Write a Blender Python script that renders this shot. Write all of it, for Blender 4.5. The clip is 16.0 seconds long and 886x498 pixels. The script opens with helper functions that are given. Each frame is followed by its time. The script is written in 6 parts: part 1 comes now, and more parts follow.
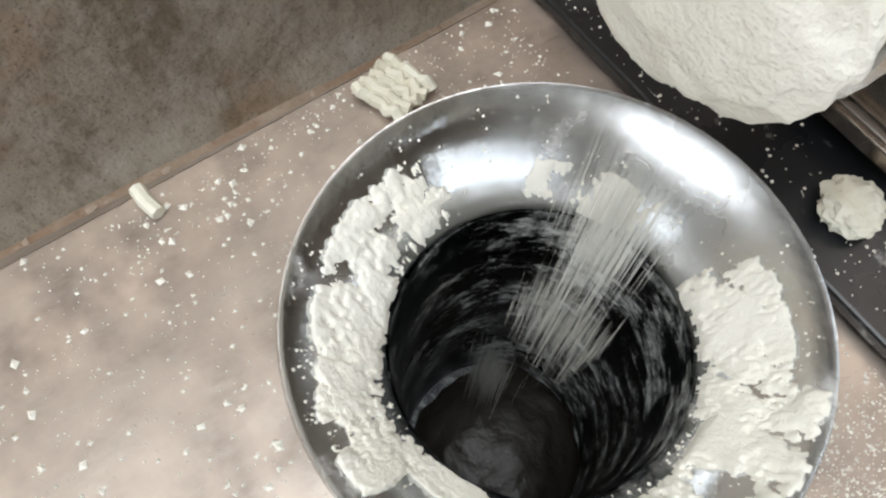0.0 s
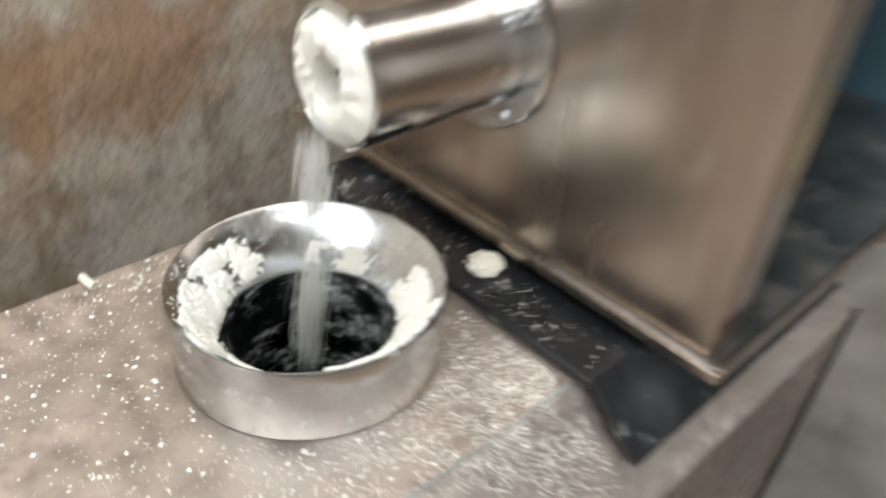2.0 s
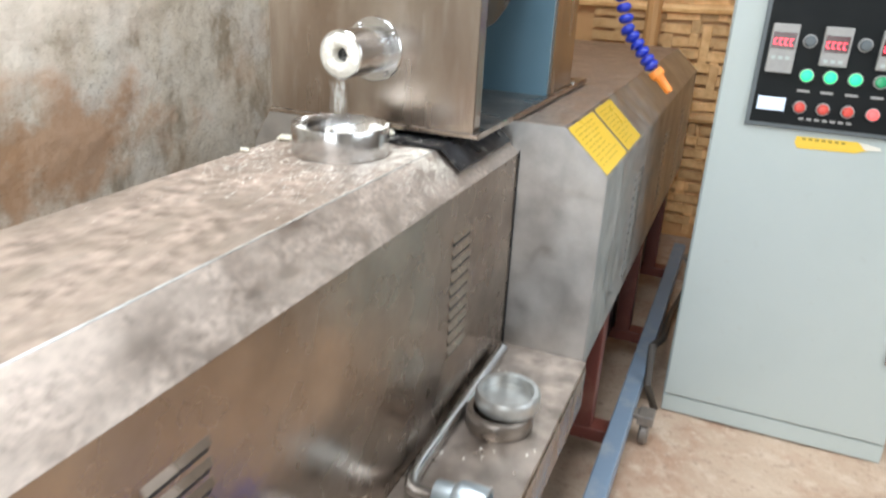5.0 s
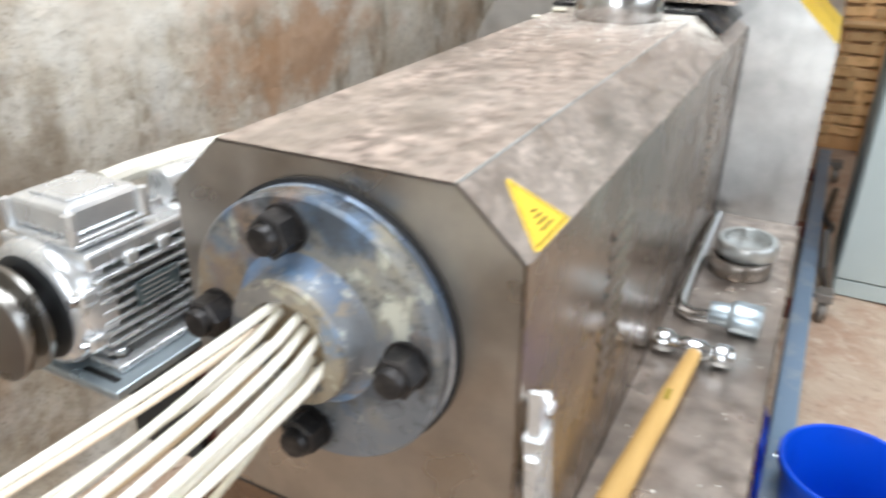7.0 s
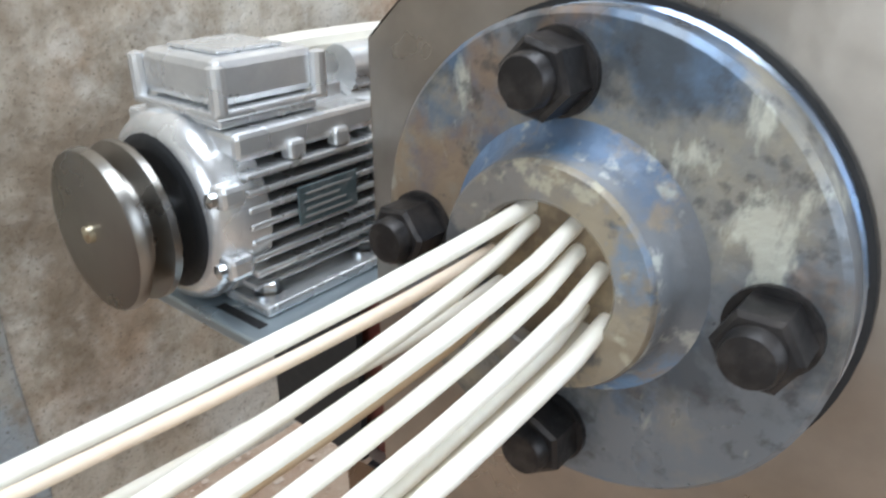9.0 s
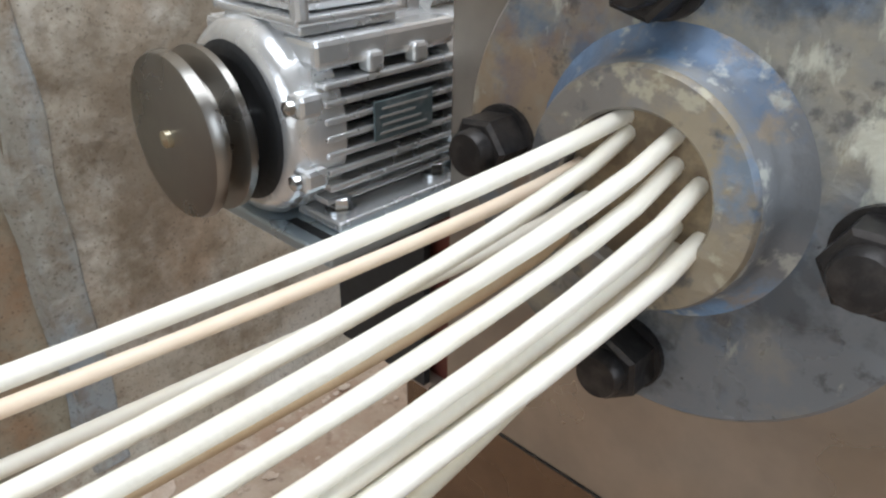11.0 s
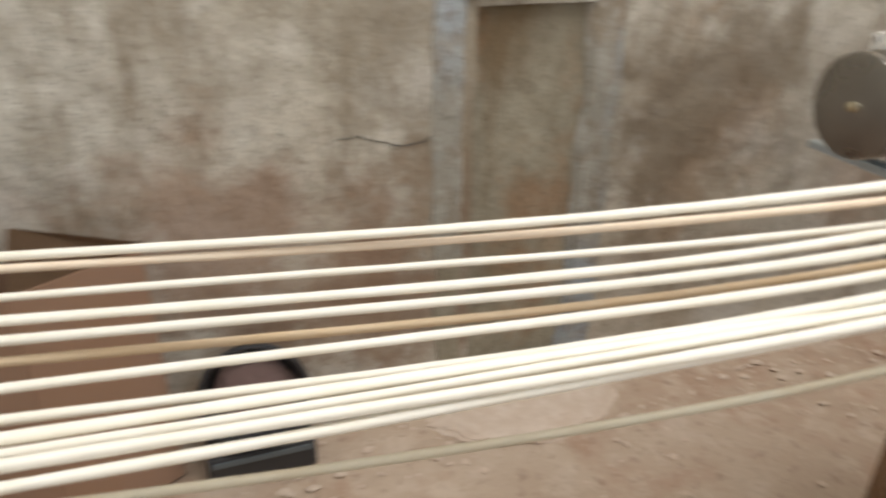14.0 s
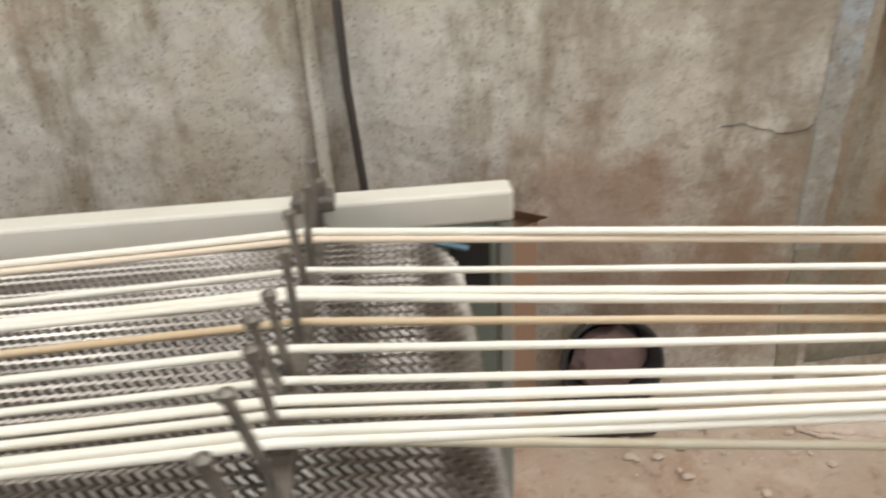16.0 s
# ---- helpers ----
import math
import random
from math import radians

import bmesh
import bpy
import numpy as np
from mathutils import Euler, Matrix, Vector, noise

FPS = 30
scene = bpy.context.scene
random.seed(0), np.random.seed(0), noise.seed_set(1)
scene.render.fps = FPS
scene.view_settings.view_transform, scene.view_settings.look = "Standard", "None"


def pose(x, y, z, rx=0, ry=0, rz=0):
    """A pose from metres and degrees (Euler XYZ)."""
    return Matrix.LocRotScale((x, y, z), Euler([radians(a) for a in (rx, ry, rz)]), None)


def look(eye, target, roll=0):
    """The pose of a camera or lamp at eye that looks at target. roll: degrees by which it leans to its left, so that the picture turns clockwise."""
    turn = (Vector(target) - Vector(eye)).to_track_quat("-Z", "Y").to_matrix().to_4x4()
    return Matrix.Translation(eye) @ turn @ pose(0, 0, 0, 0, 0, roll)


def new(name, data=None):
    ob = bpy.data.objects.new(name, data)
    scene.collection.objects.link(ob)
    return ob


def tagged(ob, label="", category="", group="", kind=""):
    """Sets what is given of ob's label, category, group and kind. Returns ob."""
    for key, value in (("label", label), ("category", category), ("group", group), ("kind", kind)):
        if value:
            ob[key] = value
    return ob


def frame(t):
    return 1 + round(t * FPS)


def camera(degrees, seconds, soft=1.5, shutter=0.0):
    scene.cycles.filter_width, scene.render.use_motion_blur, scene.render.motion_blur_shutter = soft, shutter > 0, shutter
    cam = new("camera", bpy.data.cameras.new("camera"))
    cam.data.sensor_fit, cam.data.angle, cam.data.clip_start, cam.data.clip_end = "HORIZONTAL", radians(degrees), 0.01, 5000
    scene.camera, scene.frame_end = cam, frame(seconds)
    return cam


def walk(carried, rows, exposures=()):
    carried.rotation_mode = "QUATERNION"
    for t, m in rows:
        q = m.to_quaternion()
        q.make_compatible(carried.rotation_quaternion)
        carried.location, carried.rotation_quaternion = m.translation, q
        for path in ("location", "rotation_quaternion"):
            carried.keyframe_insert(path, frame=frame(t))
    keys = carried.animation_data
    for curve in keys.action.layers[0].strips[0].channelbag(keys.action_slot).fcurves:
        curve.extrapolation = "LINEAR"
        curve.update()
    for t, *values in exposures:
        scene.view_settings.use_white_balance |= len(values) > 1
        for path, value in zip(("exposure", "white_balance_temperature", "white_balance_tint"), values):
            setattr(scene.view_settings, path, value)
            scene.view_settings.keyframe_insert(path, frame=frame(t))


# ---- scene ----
# ---------- camera ----------
PATH = [
    (0, (0.034, 0.831, 1.186), (-0.657, 1.350, -0.618), 2.7),
    (0.5, (0.031, 0.831, 1.182), (-0.637, 1.378, -0.622), 5.2),
    (1, (0.044, 0.843, 1.177), (-0.776, 1.444, -0.545), 3.2),
    (1.5, (0.128, 0.816, 1.202), (-0.957, 1.557, -0.306), 1.9),
    (2, (0.273, 0.730, 1.248), (-0.887, 1.881, 0.095), 4.7),
    (2.6, (0.475, 0.588, 1.326), (-0.630, 2.105, 0.630), 2.6),
    (3, (0.501, 0.531, 1.350), (-0.434, 2.214, 0.810), -0.3),
    (5.5, (0.591, -0.249, 1.222), (-0.063, 1.489, 0.479), 2.3),
    (6, (0.524, -0.368, 1.225), (-0.151, 1.366, 0.493), -1.0),
    (6.5, (0.437, -0.462, 1.189), (-0.216, 1.245, 0.378), 0.4),
    (7, (0.347, -0.457, 1.142), (-0.485, 1.14, 0.27), 0.4),
    (7.5, (0.294, -0.448, 1.082), (-0.697, 1.094, 0.281), 0.8),
    (8, (0.258, -0.421, 1.032), (-0.784, 1.082, 0.222), 0.1),
    (8.5, (0.213, -0.386, 1.001), (-0.876, 1.093, 0.209), 1.0),
    (9, (0.156, -0.339, 0.964), (-0.991, 1.072, 0.131), 0.0),
    (11.5, (0.143, -0.358, 0.94), (-1.077, 0.908, -0.015), 0.8),
    (12, (0.171, -0.461, 0.96), (-1.072, 0.804, 0.036), 0.7),
    (12.5, (0.172, -0.562, 0.968), (-1.139, 0.636, 0.047), 0.5),
    (13, (0.194, -0.647, 0.964), (-1.181, 0.48, 0.047), 0.1),
    (13.5, (0.227, -0.732, 0.969), (-1.246, 0.276, 0.067), 1.2),
    (14, (0.256, -0.796, 0.982), (-1.42, -0.197, 0.072), 0.7),
    (14.5, (0.29, -0.852, 1.002), (-1.493, -0.645, 0.119), 0.4),
    (15, (0.281, -0.944, 1.008), (-1.508, -0.871, 0.117), -0.3),
    (15.5, (0.281, -1.044, 1.028), (-1.508, -0.894, 0.145), -2.2),
    (16, (0.257, -1.13, 1.025), (-1.497, -1.032, 0.07), -3.2),
]
EXPO = [(0.0, -0.28, 6500, 8), (1.0, -0.14, 6450, 8), (2.0, 0.0, 6550, 8), (3.0, 0.42, 6800, 10), (5.5, 0.55, 6300, 9), (7.0, 0.57, 6250, 9), (8.0, 0.36, 6100, 8), (9.0, 0.28, 5950, 8), (11.5, -0.06, 6450, 10), (12.5, -0.08, 6950, 11), (14.5, 0.0, 7000, 11), (16.0, 0.08, 6900, 11)]
cam = camera(63.1, 16.0, soft=2.2, shutter=0.6)
walk(cam, [(t, look(e, a, r)) for t, e, a, r in PATH], exposures=EXPO)

# ---------- world and light ----------
world = bpy.data.worlds.new("world")
scene.world = world
world.use_nodes = True
wn = world.node_tree
sky = wn.nodes.new("ShaderNodeTexSky")
sky.sky_type, sky.sun_disc = "NISHITA", False
sky.sun_elevation, sky.sun_rotation = radians(48), radians(120)
wn.nodes["Background"].inputs[1].default_value = 0.12
wn.links.new(sky.outputs[0], wn.nodes["Background"].inputs[0])


def area(name, m, sx, sy, power, colour):
    lamp = bpy.data.lights.new(name, "AREA")
    lamp.shape, lamp.size, lamp.size_y, lamp.energy, lamp.color = "RECTANGLE", sx, sy, power, colour
    ob = new(name, lamp)
    ob.matrix_world = m
    return ob


sun = bpy.data.lights.new("sun", "SUN")
sun.energy, sun.angle, sun.color = 0.7, radians(14), (1.0, 0.95, 0.88)
new("sun", sun).matrix_world = look((4, -3, 5), (0, 0, 0))
# daylight in the openings of the side wall, the back wall and the roof light
area("daylight_window", look((2.33, 0.6, 1.75), (0.0, 0.6, 0.9)), 2.2, 1.3, 24, (0.93, 0.97, 1.0))
area("daylight_door", look((0.5, -3.13, 1.3), (0.3, 0.0, 0.9)), 1.6, 2.2, 44, (0.95, 0.98, 1.0))
area("daylight_rooflight", look((0.15, 0.2, 2.86), (0.15, 0.2, 0.0)), 1.2, 2.6, 60, (0.97, 0.99, 1.0))

# ---------- materials ----------


def mat(name, colour, rough=0.5, metal=0.0, spots=(), bump=(), rough_var=0.0, island=0.0, stretch=(1, 1, 1), emit=None):
    """spots: (scale, low, high, colour, strength, detail[, stretch]) noise layers; bump: (scale, strength) layers."""
    m = bpy.data.materials.new(name)
    m.use_nodes = True
    n, l = m.node_tree.nodes, m.node_tree.links
    b = n["Principled BSDF"]
    co = n.new("ShaderNodeTexCoord")
    mp = n.new("ShaderNodeMapping")
    mp.inputs["Scale"].default_value = stretch
    l.new(co.outputs["Object"], mp.inputs[0])
    vec = mp.outputs[0]
    rgb = n.new("ShaderNodeRGB")
    rgb.outputs[0].default_value = (*colour, 1)
    out = rgb.outputs[0]
    for k, layer in enumerate(spots):
        scale, low, high, col, strength, detail = layer[:6]
        t = n.new("ShaderNodeTexNoise")
        t.inputs["Scale"].default_value, t.inputs["Detail"].default_value = scale, detail
        t.inputs["Roughness"].default_value = 0.62
        off = n.new("ShaderNodeVectorMath")
        off.inputs[1].default_value = (3.7 * k + 1.3, 5.1 * k, 2.9 * k)
        src = vec
        if len(layer) > 6:
            own = n.new("ShaderNodeMapping")
            own.inputs["Scale"].default_value = layer[6]
            l.new(vec, own.inputs[0])
            src = own.outputs[0]
        l.new(src, off.inputs[0])
        l.new(off.outputs[0], t.inputs["Vector"])
        r = n.new("ShaderNodeMapRange")
        r.inputs["From Min"].default_value, r.inputs["From Max"].default_value = low, high
        r.inputs["To Max"].default_value = strength
        l.new(t.outputs["Fac"], r.inputs["Value"])
        x = n.new("ShaderNodeMix")
        x.data_type = "RGBA"
        l.new(r.outputs[0], x.inputs[0])
        l.new(out, x.inputs[6])
        x.inputs[7].default_value = (*col, 1)
        out = x.outputs[2]
    if island:
        g = n.new("ShaderNodeObjectInfo")
        v = n.new("ShaderNodeMapRange")
        v.inputs["To Min"].default_value, v.inputs["To Max"].default_value = 1 - island, 1 + island
        l.new(g.outputs["Random"], v.inputs["Value"])
        h = n.new("ShaderNodeHueSaturation")
        l.new(v.outputs[0], h.inputs["Value"])
        l.new(out, h.inputs["Color"])
        out = h.outputs[0]
    l.new(out, b.inputs["Base Color"])
    b.inputs["Metallic"].default_value = metal
    b.inputs["Roughness"].default_value = rough
    if rough_var:
        t = n.new("ShaderNodeTexNoise")
        t.inputs["Scale"].default_value, t.inputs["Detail"].default_value = 14, 5
        l.new(vec, t.inputs["Vector"])
        r = n.new("ShaderNodeMapRange")
        r.inputs["From Min"].default_value, r.inputs["From Max"].default_value = 0.3, 0.7
        r.inputs["To Min"].default_value, r.inputs["To Max"].default_value = max(rough - rough_var, 0.03), min(rough + rough_var, 1)
        l.new(t.outputs["Fac"], r.inputs["Value"])
        l.new(r.outputs[0], b.inputs["Roughness"])
    last = None
    for scale, strength in bump:
        t = n.new("ShaderNodeTexNoise")
        t.inputs["Scale"].default_value, t.inputs["Detail"].default_value = scale, 6
        l.new(vec, t.inputs["Vector"])
        p = n.new("ShaderNodeBump")
        p.inputs["Strength"].default_value, p.inputs["Distance"].default_value = strength, 0.6 / scale
        l.new(t.outputs["Fac"], p.inputs["Height"])
        if last:
            l.new(last, p.inputs["Normal"])
        last = p.outputs[0]
    if last:
        l.new(last, b.inputs["Normal"])
    if emit:
        b.inputs["Emission Color"].default_value = (*emit[0], 1)
        b.inputs["Emission Strength"].default_value = emit[1]
    return m


def dusted(name, colour, rough, dust, scale, low, high, strength, stretch=(1, 1, 1), squeeze=(1, 1, 1), fine=0.6, bump=0.04):
    """Brushed stainless sheet under a film of dust: metal where clean, matt where the dust lies."""
    m = mat(name, colour, rough, 1.0, spots=[(8, 0.38, 0.66, [c * 0.66 for c in colour], 0.75, 6)], rough_var=0.1, bump=[(60, bump)], stretch=stretch)
    n, l = m.node_tree.nodes, m.node_tree.links
    b = n["Principled BSDF"]
    co = n.new("ShaderNodeTexCoord")
    t = n.new("ShaderNodeTexNoise")
    t.inputs["Scale"].default_value, t.inputs["Detail"].default_value = scale, 9
    t.inputs["Roughness"].default_value = fine
    mp = n.new("ShaderNodeMapping")
    mp.inputs["Scale"].default_value = squeeze
    l.new(co.outputs["Object"], mp.inputs[0])
    l.new(mp.outputs[0], t.inputs["Vector"])
    r = n.new("ShaderNodeMapRange")
    r.inputs["From Min"].default_value, r.inputs["From Max"].default_value = low, high
    r.inputs["To Max"].default_value = strength
    l.new(t.outputs["Fac"], r.inputs["Value"])
    d = n.new("ShaderNodeBsdfDiffuse")
    t2 = n.new("ShaderNodeTexNoise")
    t2.inputs["Scale"].default_value, t2.inputs["Detail"].default_value = scale * 6, 9
    l.new(co.outputs["Object"], t2.inputs["Vector"])
    mx = n.new("ShaderNodeMix")
    mx.data_type = "RGBA"
    r2 = n.new("ShaderNodeMapRange")
    r2.inputs["From Min"].default_value, r2.inputs["From Max"].default_value = 0.34, 0.67
    l.new(t2.outputs["Fac"], r2.inputs["Value"])
    l.new(r2.outputs[0], mx.inputs[0])
    mx.inputs[6].default_value = (*[c * 0.45 for c in dust], 1)
    mx.inputs[7].default_value = (*[min(c * 1.5, 0.9) for c in dust], 1)
    l.new(mx.outputs[2], d.inputs["Color"])
    s = n.new("ShaderNodeMixShader")
    l.new(r.outputs[0], s.inputs[0])
    l.new(b.outputs[0], s.inputs[1])
    l.new(d.outputs[0], s.inputs[2])
    l.new(s.outputs[0], n["Material Output"].inputs["Surface"])
    return m


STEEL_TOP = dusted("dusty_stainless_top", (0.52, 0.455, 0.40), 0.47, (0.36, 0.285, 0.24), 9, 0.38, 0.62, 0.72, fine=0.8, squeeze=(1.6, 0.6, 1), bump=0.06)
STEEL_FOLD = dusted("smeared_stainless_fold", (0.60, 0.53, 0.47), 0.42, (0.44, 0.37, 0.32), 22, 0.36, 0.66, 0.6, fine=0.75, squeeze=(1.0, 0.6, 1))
# metal tone darkened and browned for the dark surroundings it reflects
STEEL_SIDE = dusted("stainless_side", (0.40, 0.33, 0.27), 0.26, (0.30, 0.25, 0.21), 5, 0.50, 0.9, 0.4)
# darker than the feeder's panels: shade under its lid is in the colour
STEEL_TRAY = dusted("shaded_tray_steel", (0.42, 0.39, 0.36), 0.35, (0.30, 0.27, 0.24), 16, 0.48, 0.75, 0.6, fine=0.75)
STEEL_SHELF = dusted("dusty_shelf_steel", (0.48, 0.43, 0.385), 0.36, (0.37, 0.31, 0.265), 4, 0.36, 0.62, 0.7, fine=0.68, squeeze=(1.2, 0.6, 1))
STEEL_END = dusted("stainless_end", (0.48, 0.44, 0.39), 0.33, (0.36, 0.31, 0.27), 5, 0.5, 0.85, 0.45)
# brown reflection is put into this steel's metal and dust colours
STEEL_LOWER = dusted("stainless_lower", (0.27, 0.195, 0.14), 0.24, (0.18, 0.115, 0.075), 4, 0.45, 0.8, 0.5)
STEEL_REAR = dusted("stainless_rear", (0.58, 0.58, 0.57), 0.38, (0.40, 0.38, 0.36), 4, 0.42, 0.8, 0.5)
STEEL_BOX = mat("brushed_stainless", (0.52, 0.455, 0.40), 0.24, 1.0, spots=[(7, 0.42, 0.62, (0.36, 0.28, 0.22), 0.8, 8), (16, 0.50, 0.66, (0.30, 0.235, 0.19), 0.6, 9), (40, 0.55, 0.75, (0.64, 0.60, 0.56), 0.5, 4)], rough_var=0.06, stretch=(1, 1, 0.2))
CHROME = mat("turned_steel", (0.72, 0.72, 0.72), 0.17, 1.0, rough_var=0.06, bump=[(160, 0.05)], stretch=(1, 1, 6))
RING = dusted("floured_turned_ring", (0.66, 0.67, 0.68), 0.2, (0.75, 0.73, 0.66), 30, 0.56, 0.75, 0.8)
# near-black base holds the throat's inner shade; the pale layer is flour
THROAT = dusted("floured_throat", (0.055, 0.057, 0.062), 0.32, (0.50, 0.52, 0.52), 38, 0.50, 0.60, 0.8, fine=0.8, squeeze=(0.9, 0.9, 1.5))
FLOUR = mat("rice_flour", (0.86, 0.84, 0.77), 0.95, spots=[(30, 0.4, 0.7, (0.76, 0.73, 0.64), 0.6, 5)], bump=[(90, 0.2), (300, 0.4), (900, 0.6)])
SMEAR = dusted("floured_film", (0.50, 0.52, 0.53), 0.35, (0.74, 0.74, 0.70), 46, 0.40, 0.62, 0.95, fine=0.8)
FLAKE = mat("falling_flour", (0.82, 0.82, 0.78), 0.95, spots=[(60, 0.4, 0.7, (0.70, 0.70, 0.64), 0.5, 3)])
FLAKE.node_tree.nodes["Principled BSDF"].inputs["Alpha"].default_value = 0.65
DOUGH = mat("extruded_dough", (0.90, 0.87, 0.78), 0.42, spots=[(25, 0.35, 0.7, (0.84, 0.78, 0.64), 0.6, 4)], bump=[(70, 0.15)], island=0.06)
DOUGH_PEACH = mat("peach_dough", (0.80, 0.65, 0.50), 0.45, spots=[(25, 0.35, 0.7, (0.84, 0.76, 0.62), 0.6, 4)], bump=[(70, 0.15)])
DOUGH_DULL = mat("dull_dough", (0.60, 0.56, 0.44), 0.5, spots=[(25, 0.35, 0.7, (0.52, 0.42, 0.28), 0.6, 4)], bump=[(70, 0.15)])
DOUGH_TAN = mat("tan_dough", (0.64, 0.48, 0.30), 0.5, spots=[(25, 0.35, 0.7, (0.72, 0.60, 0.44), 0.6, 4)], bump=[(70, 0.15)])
SNACK = mat("dried_snack", (0.74, 0.72, 0.62), 0.7, spots=[(80, 0.4, 0.7, (0.6, 0.55, 0.42), 0.6, 4)], bump=[(120, 0.4)])
BLACKPLATE = mat("black_painted_plate", (0.012, 0.013, 0.015), 0.32, spots=[(55, 0.60, 0.68, (0.45, 0.45, 0.43), 0.55, 8), (9, 0.55, 0.75, (0.10, 0.10, 0.11), 0.5, 5)], rough_var=0.12, bump=[(80, 0.06)])
BLACK = mat("black_rubber", (0.012, 0.012, 0.013), 0.5, bump=[(60, 0.1)])
BOLT = mat("black_oxide_bolt", (0.030, 0.028, 0.028), 0.38, 0.6, spots=[(60, 0.45, 0.7, (0.09, 0.08, 0.075), 0.7, 5)], rough_var=0.12, bump=[(120, 0.15)])
FLANGE = mat("heat_tinted_flange", (0.22, 0.24, 0.265), 0.36, 0.45, spots=[(9, 0.45, 0.58, (0.36, 0.325, 0.25), 0.85, 9), (11, 0.53, 0.62, (0.10, 0.17, 0.28), 0.85, 9), (13, 0.50, 0.60, (0.085, 0.095, 0.105), 0.8, 9), (7, 0.56, 0.63, (0.30, 0.19, 0.11), 0.6, 8), (26, 0.57, 0.63, (0.62, 0.63, 0.55), 0.85, 9, (1, 1, 0.4)), (70, 0.56, 0.66, (0.07, 0.07, 0.075), 0.6, 6)], rough_var=0.14, bump=[(40, 0.12), (140, 0.12)])
FLANGE_EDGE = mat("bright_flange_edge", (0.52, 0.60, 0.72), 0.22, 0.95, spots=[(10, 0.5, 0.65, (0.22, 0.36, 0.62), 0.7, 4)], rough_var=0.08)
COLLAR = mat("rusty_worn_collar", (0.23, 0.215, 0.20), 0.5, 0.3, spots=[(24, 0.44, 0.56, (0.33, 0.28, 0.20), 0.85, 9), (30, 0.52, 0.60, (0.075, 0.085, 0.10), 0.85, 8), (45, 0.57, 0.63, (0.47, 0.44, 0.34), 0.8, 8), (16, 0.56, 0.63, (0.16, 0.25, 0.38), 0.7, 8)], rough_var=0.15, bump=[(80, 0.3)])
COLLAR_BLUE = mat("worn_blue_collar_paint", (0.13, 0.19, 0.29), 0.42, 0.25, spots=[(14, 0.50, 0.60, (0.20, 0.33, 0.52), 0.8, 8), (12, 0.46, 0.58, (0.19, 0.19, 0.19), 0.9, 9), (40, 0.55, 0.62, (0.52, 0.53, 0.48), 0.7, 8), (28, 0.55, 0.63, (0.30, 0.24, 0.17), 0.8, 8)], rough_var=0.12, bump=[(80, 0.25)])
DIE = mat("brown_die_face", (0.16, 0.12, 0.08), 0.5, 0.4, spots=[(60, 0.45, 0.65, (0.34, 0.27, 0.17), 0.7, 5)], bump=[(90, 0.2)])
ALU = mat("cast_aluminium", (0.78, 0.795, 0.80), 0.27, 0.72, spots=[(30, 0.4, 0.7, (0.62, 0.63, 0.65), 0.7, 5)], rough_var=0.08, bump=[(180, 0.12)])
# near-black metal: dark plates, and shade painted between and behind parts
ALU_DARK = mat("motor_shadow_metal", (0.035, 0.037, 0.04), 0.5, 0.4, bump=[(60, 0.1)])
PULLEY = mat("machined_pulley", (0.34, 0.33, 0.31), 0.30, 1.0, spots=[(7, 0.4, 0.7, (0.24, 0.22, 0.20), 0.7, 4)], rough_var=0.08, bump=[(200, 0.04)])
NAMEPLATE = mat("grey_nameplate", (0.14, 0.19, 0.21), 0.35, 0.5, spots=[(60, 0.5, 0.7, (0.4, 0.42, 0.42), 0.5, 3)])
BRASS = mat("bright_screw", (0.72, 0.66, 0.5), 0.25, 1.0)
WHITE_PIPE = mat("cream_conduit", (0.74, 0.71, 0.62), 0.4, spots=[(12, 0.4, 0.7, (0.6, 0.55, 0.45), 0.5, 4)])
YELLOW = mat("yellow_sticker", (0.80, 0.54, 0.055), 0.35, spots=[(20, 0.45, 0.75, (0.74, 0.47, 0.04), 0.5, 4)], rough_var=0.08)
INK = mat("black_ink", (0.03, 0.025, 0.015), 0.5)
INK_FAINT = mat("faint_ink", (0.52, 0.36, 0.04), 0.5)
INK_SOFT = mat("faded_ink", (0.34, 0.24, 0.03), 0.5)
BLUEGREY = mat("blue_grey_inner_panel", (0.15, 0.265, 0.345), 0.36, 0.35, spots=[(4, 0.4, 0.7, (0.11, 0.20, 0.265), 0.6, 4)], rough_var=0.08)
# wet mix, near-black because the depth's shade is in its colour
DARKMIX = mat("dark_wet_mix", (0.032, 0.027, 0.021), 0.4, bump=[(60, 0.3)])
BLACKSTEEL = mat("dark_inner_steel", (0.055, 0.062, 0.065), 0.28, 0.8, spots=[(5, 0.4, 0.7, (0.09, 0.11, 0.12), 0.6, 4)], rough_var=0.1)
CABINET = mat("grey_green_cabinet_paint", (0.44, 0.50, 0.49), 0.42, spots=[(3, 0.4, 0.7, (0.40, 0.46, 0.45), 0.6, 4), (30, 0.62, 0.75, (0.40, 0.42, 0.40), 0.4, 5)], bump=[(220, 0.05)])
PANEL_BLACK = mat("black_control_panel", (0.008, 0.010, 0.011), 0.45, rough_var=0.08)
PANEL_BLACK.node_tree.nodes["Principled BSDF"].inputs["Specular IOR Level"].default_value = 0.15
PANEL_FRAME = mat("grey_panel_frame", (0.10, 0.12, 0.13), 0.4)
METER = mat("grey_meter_case", (0.33, 0.33, 0.32), 0.4, spots=[(60, 0.4, 0.7, (0.26, 0.26, 0.25), 0.6, 3)])
METER_WINDOW = mat("dark_red_window", (0.05, 0.004, 0.006), 0.15)
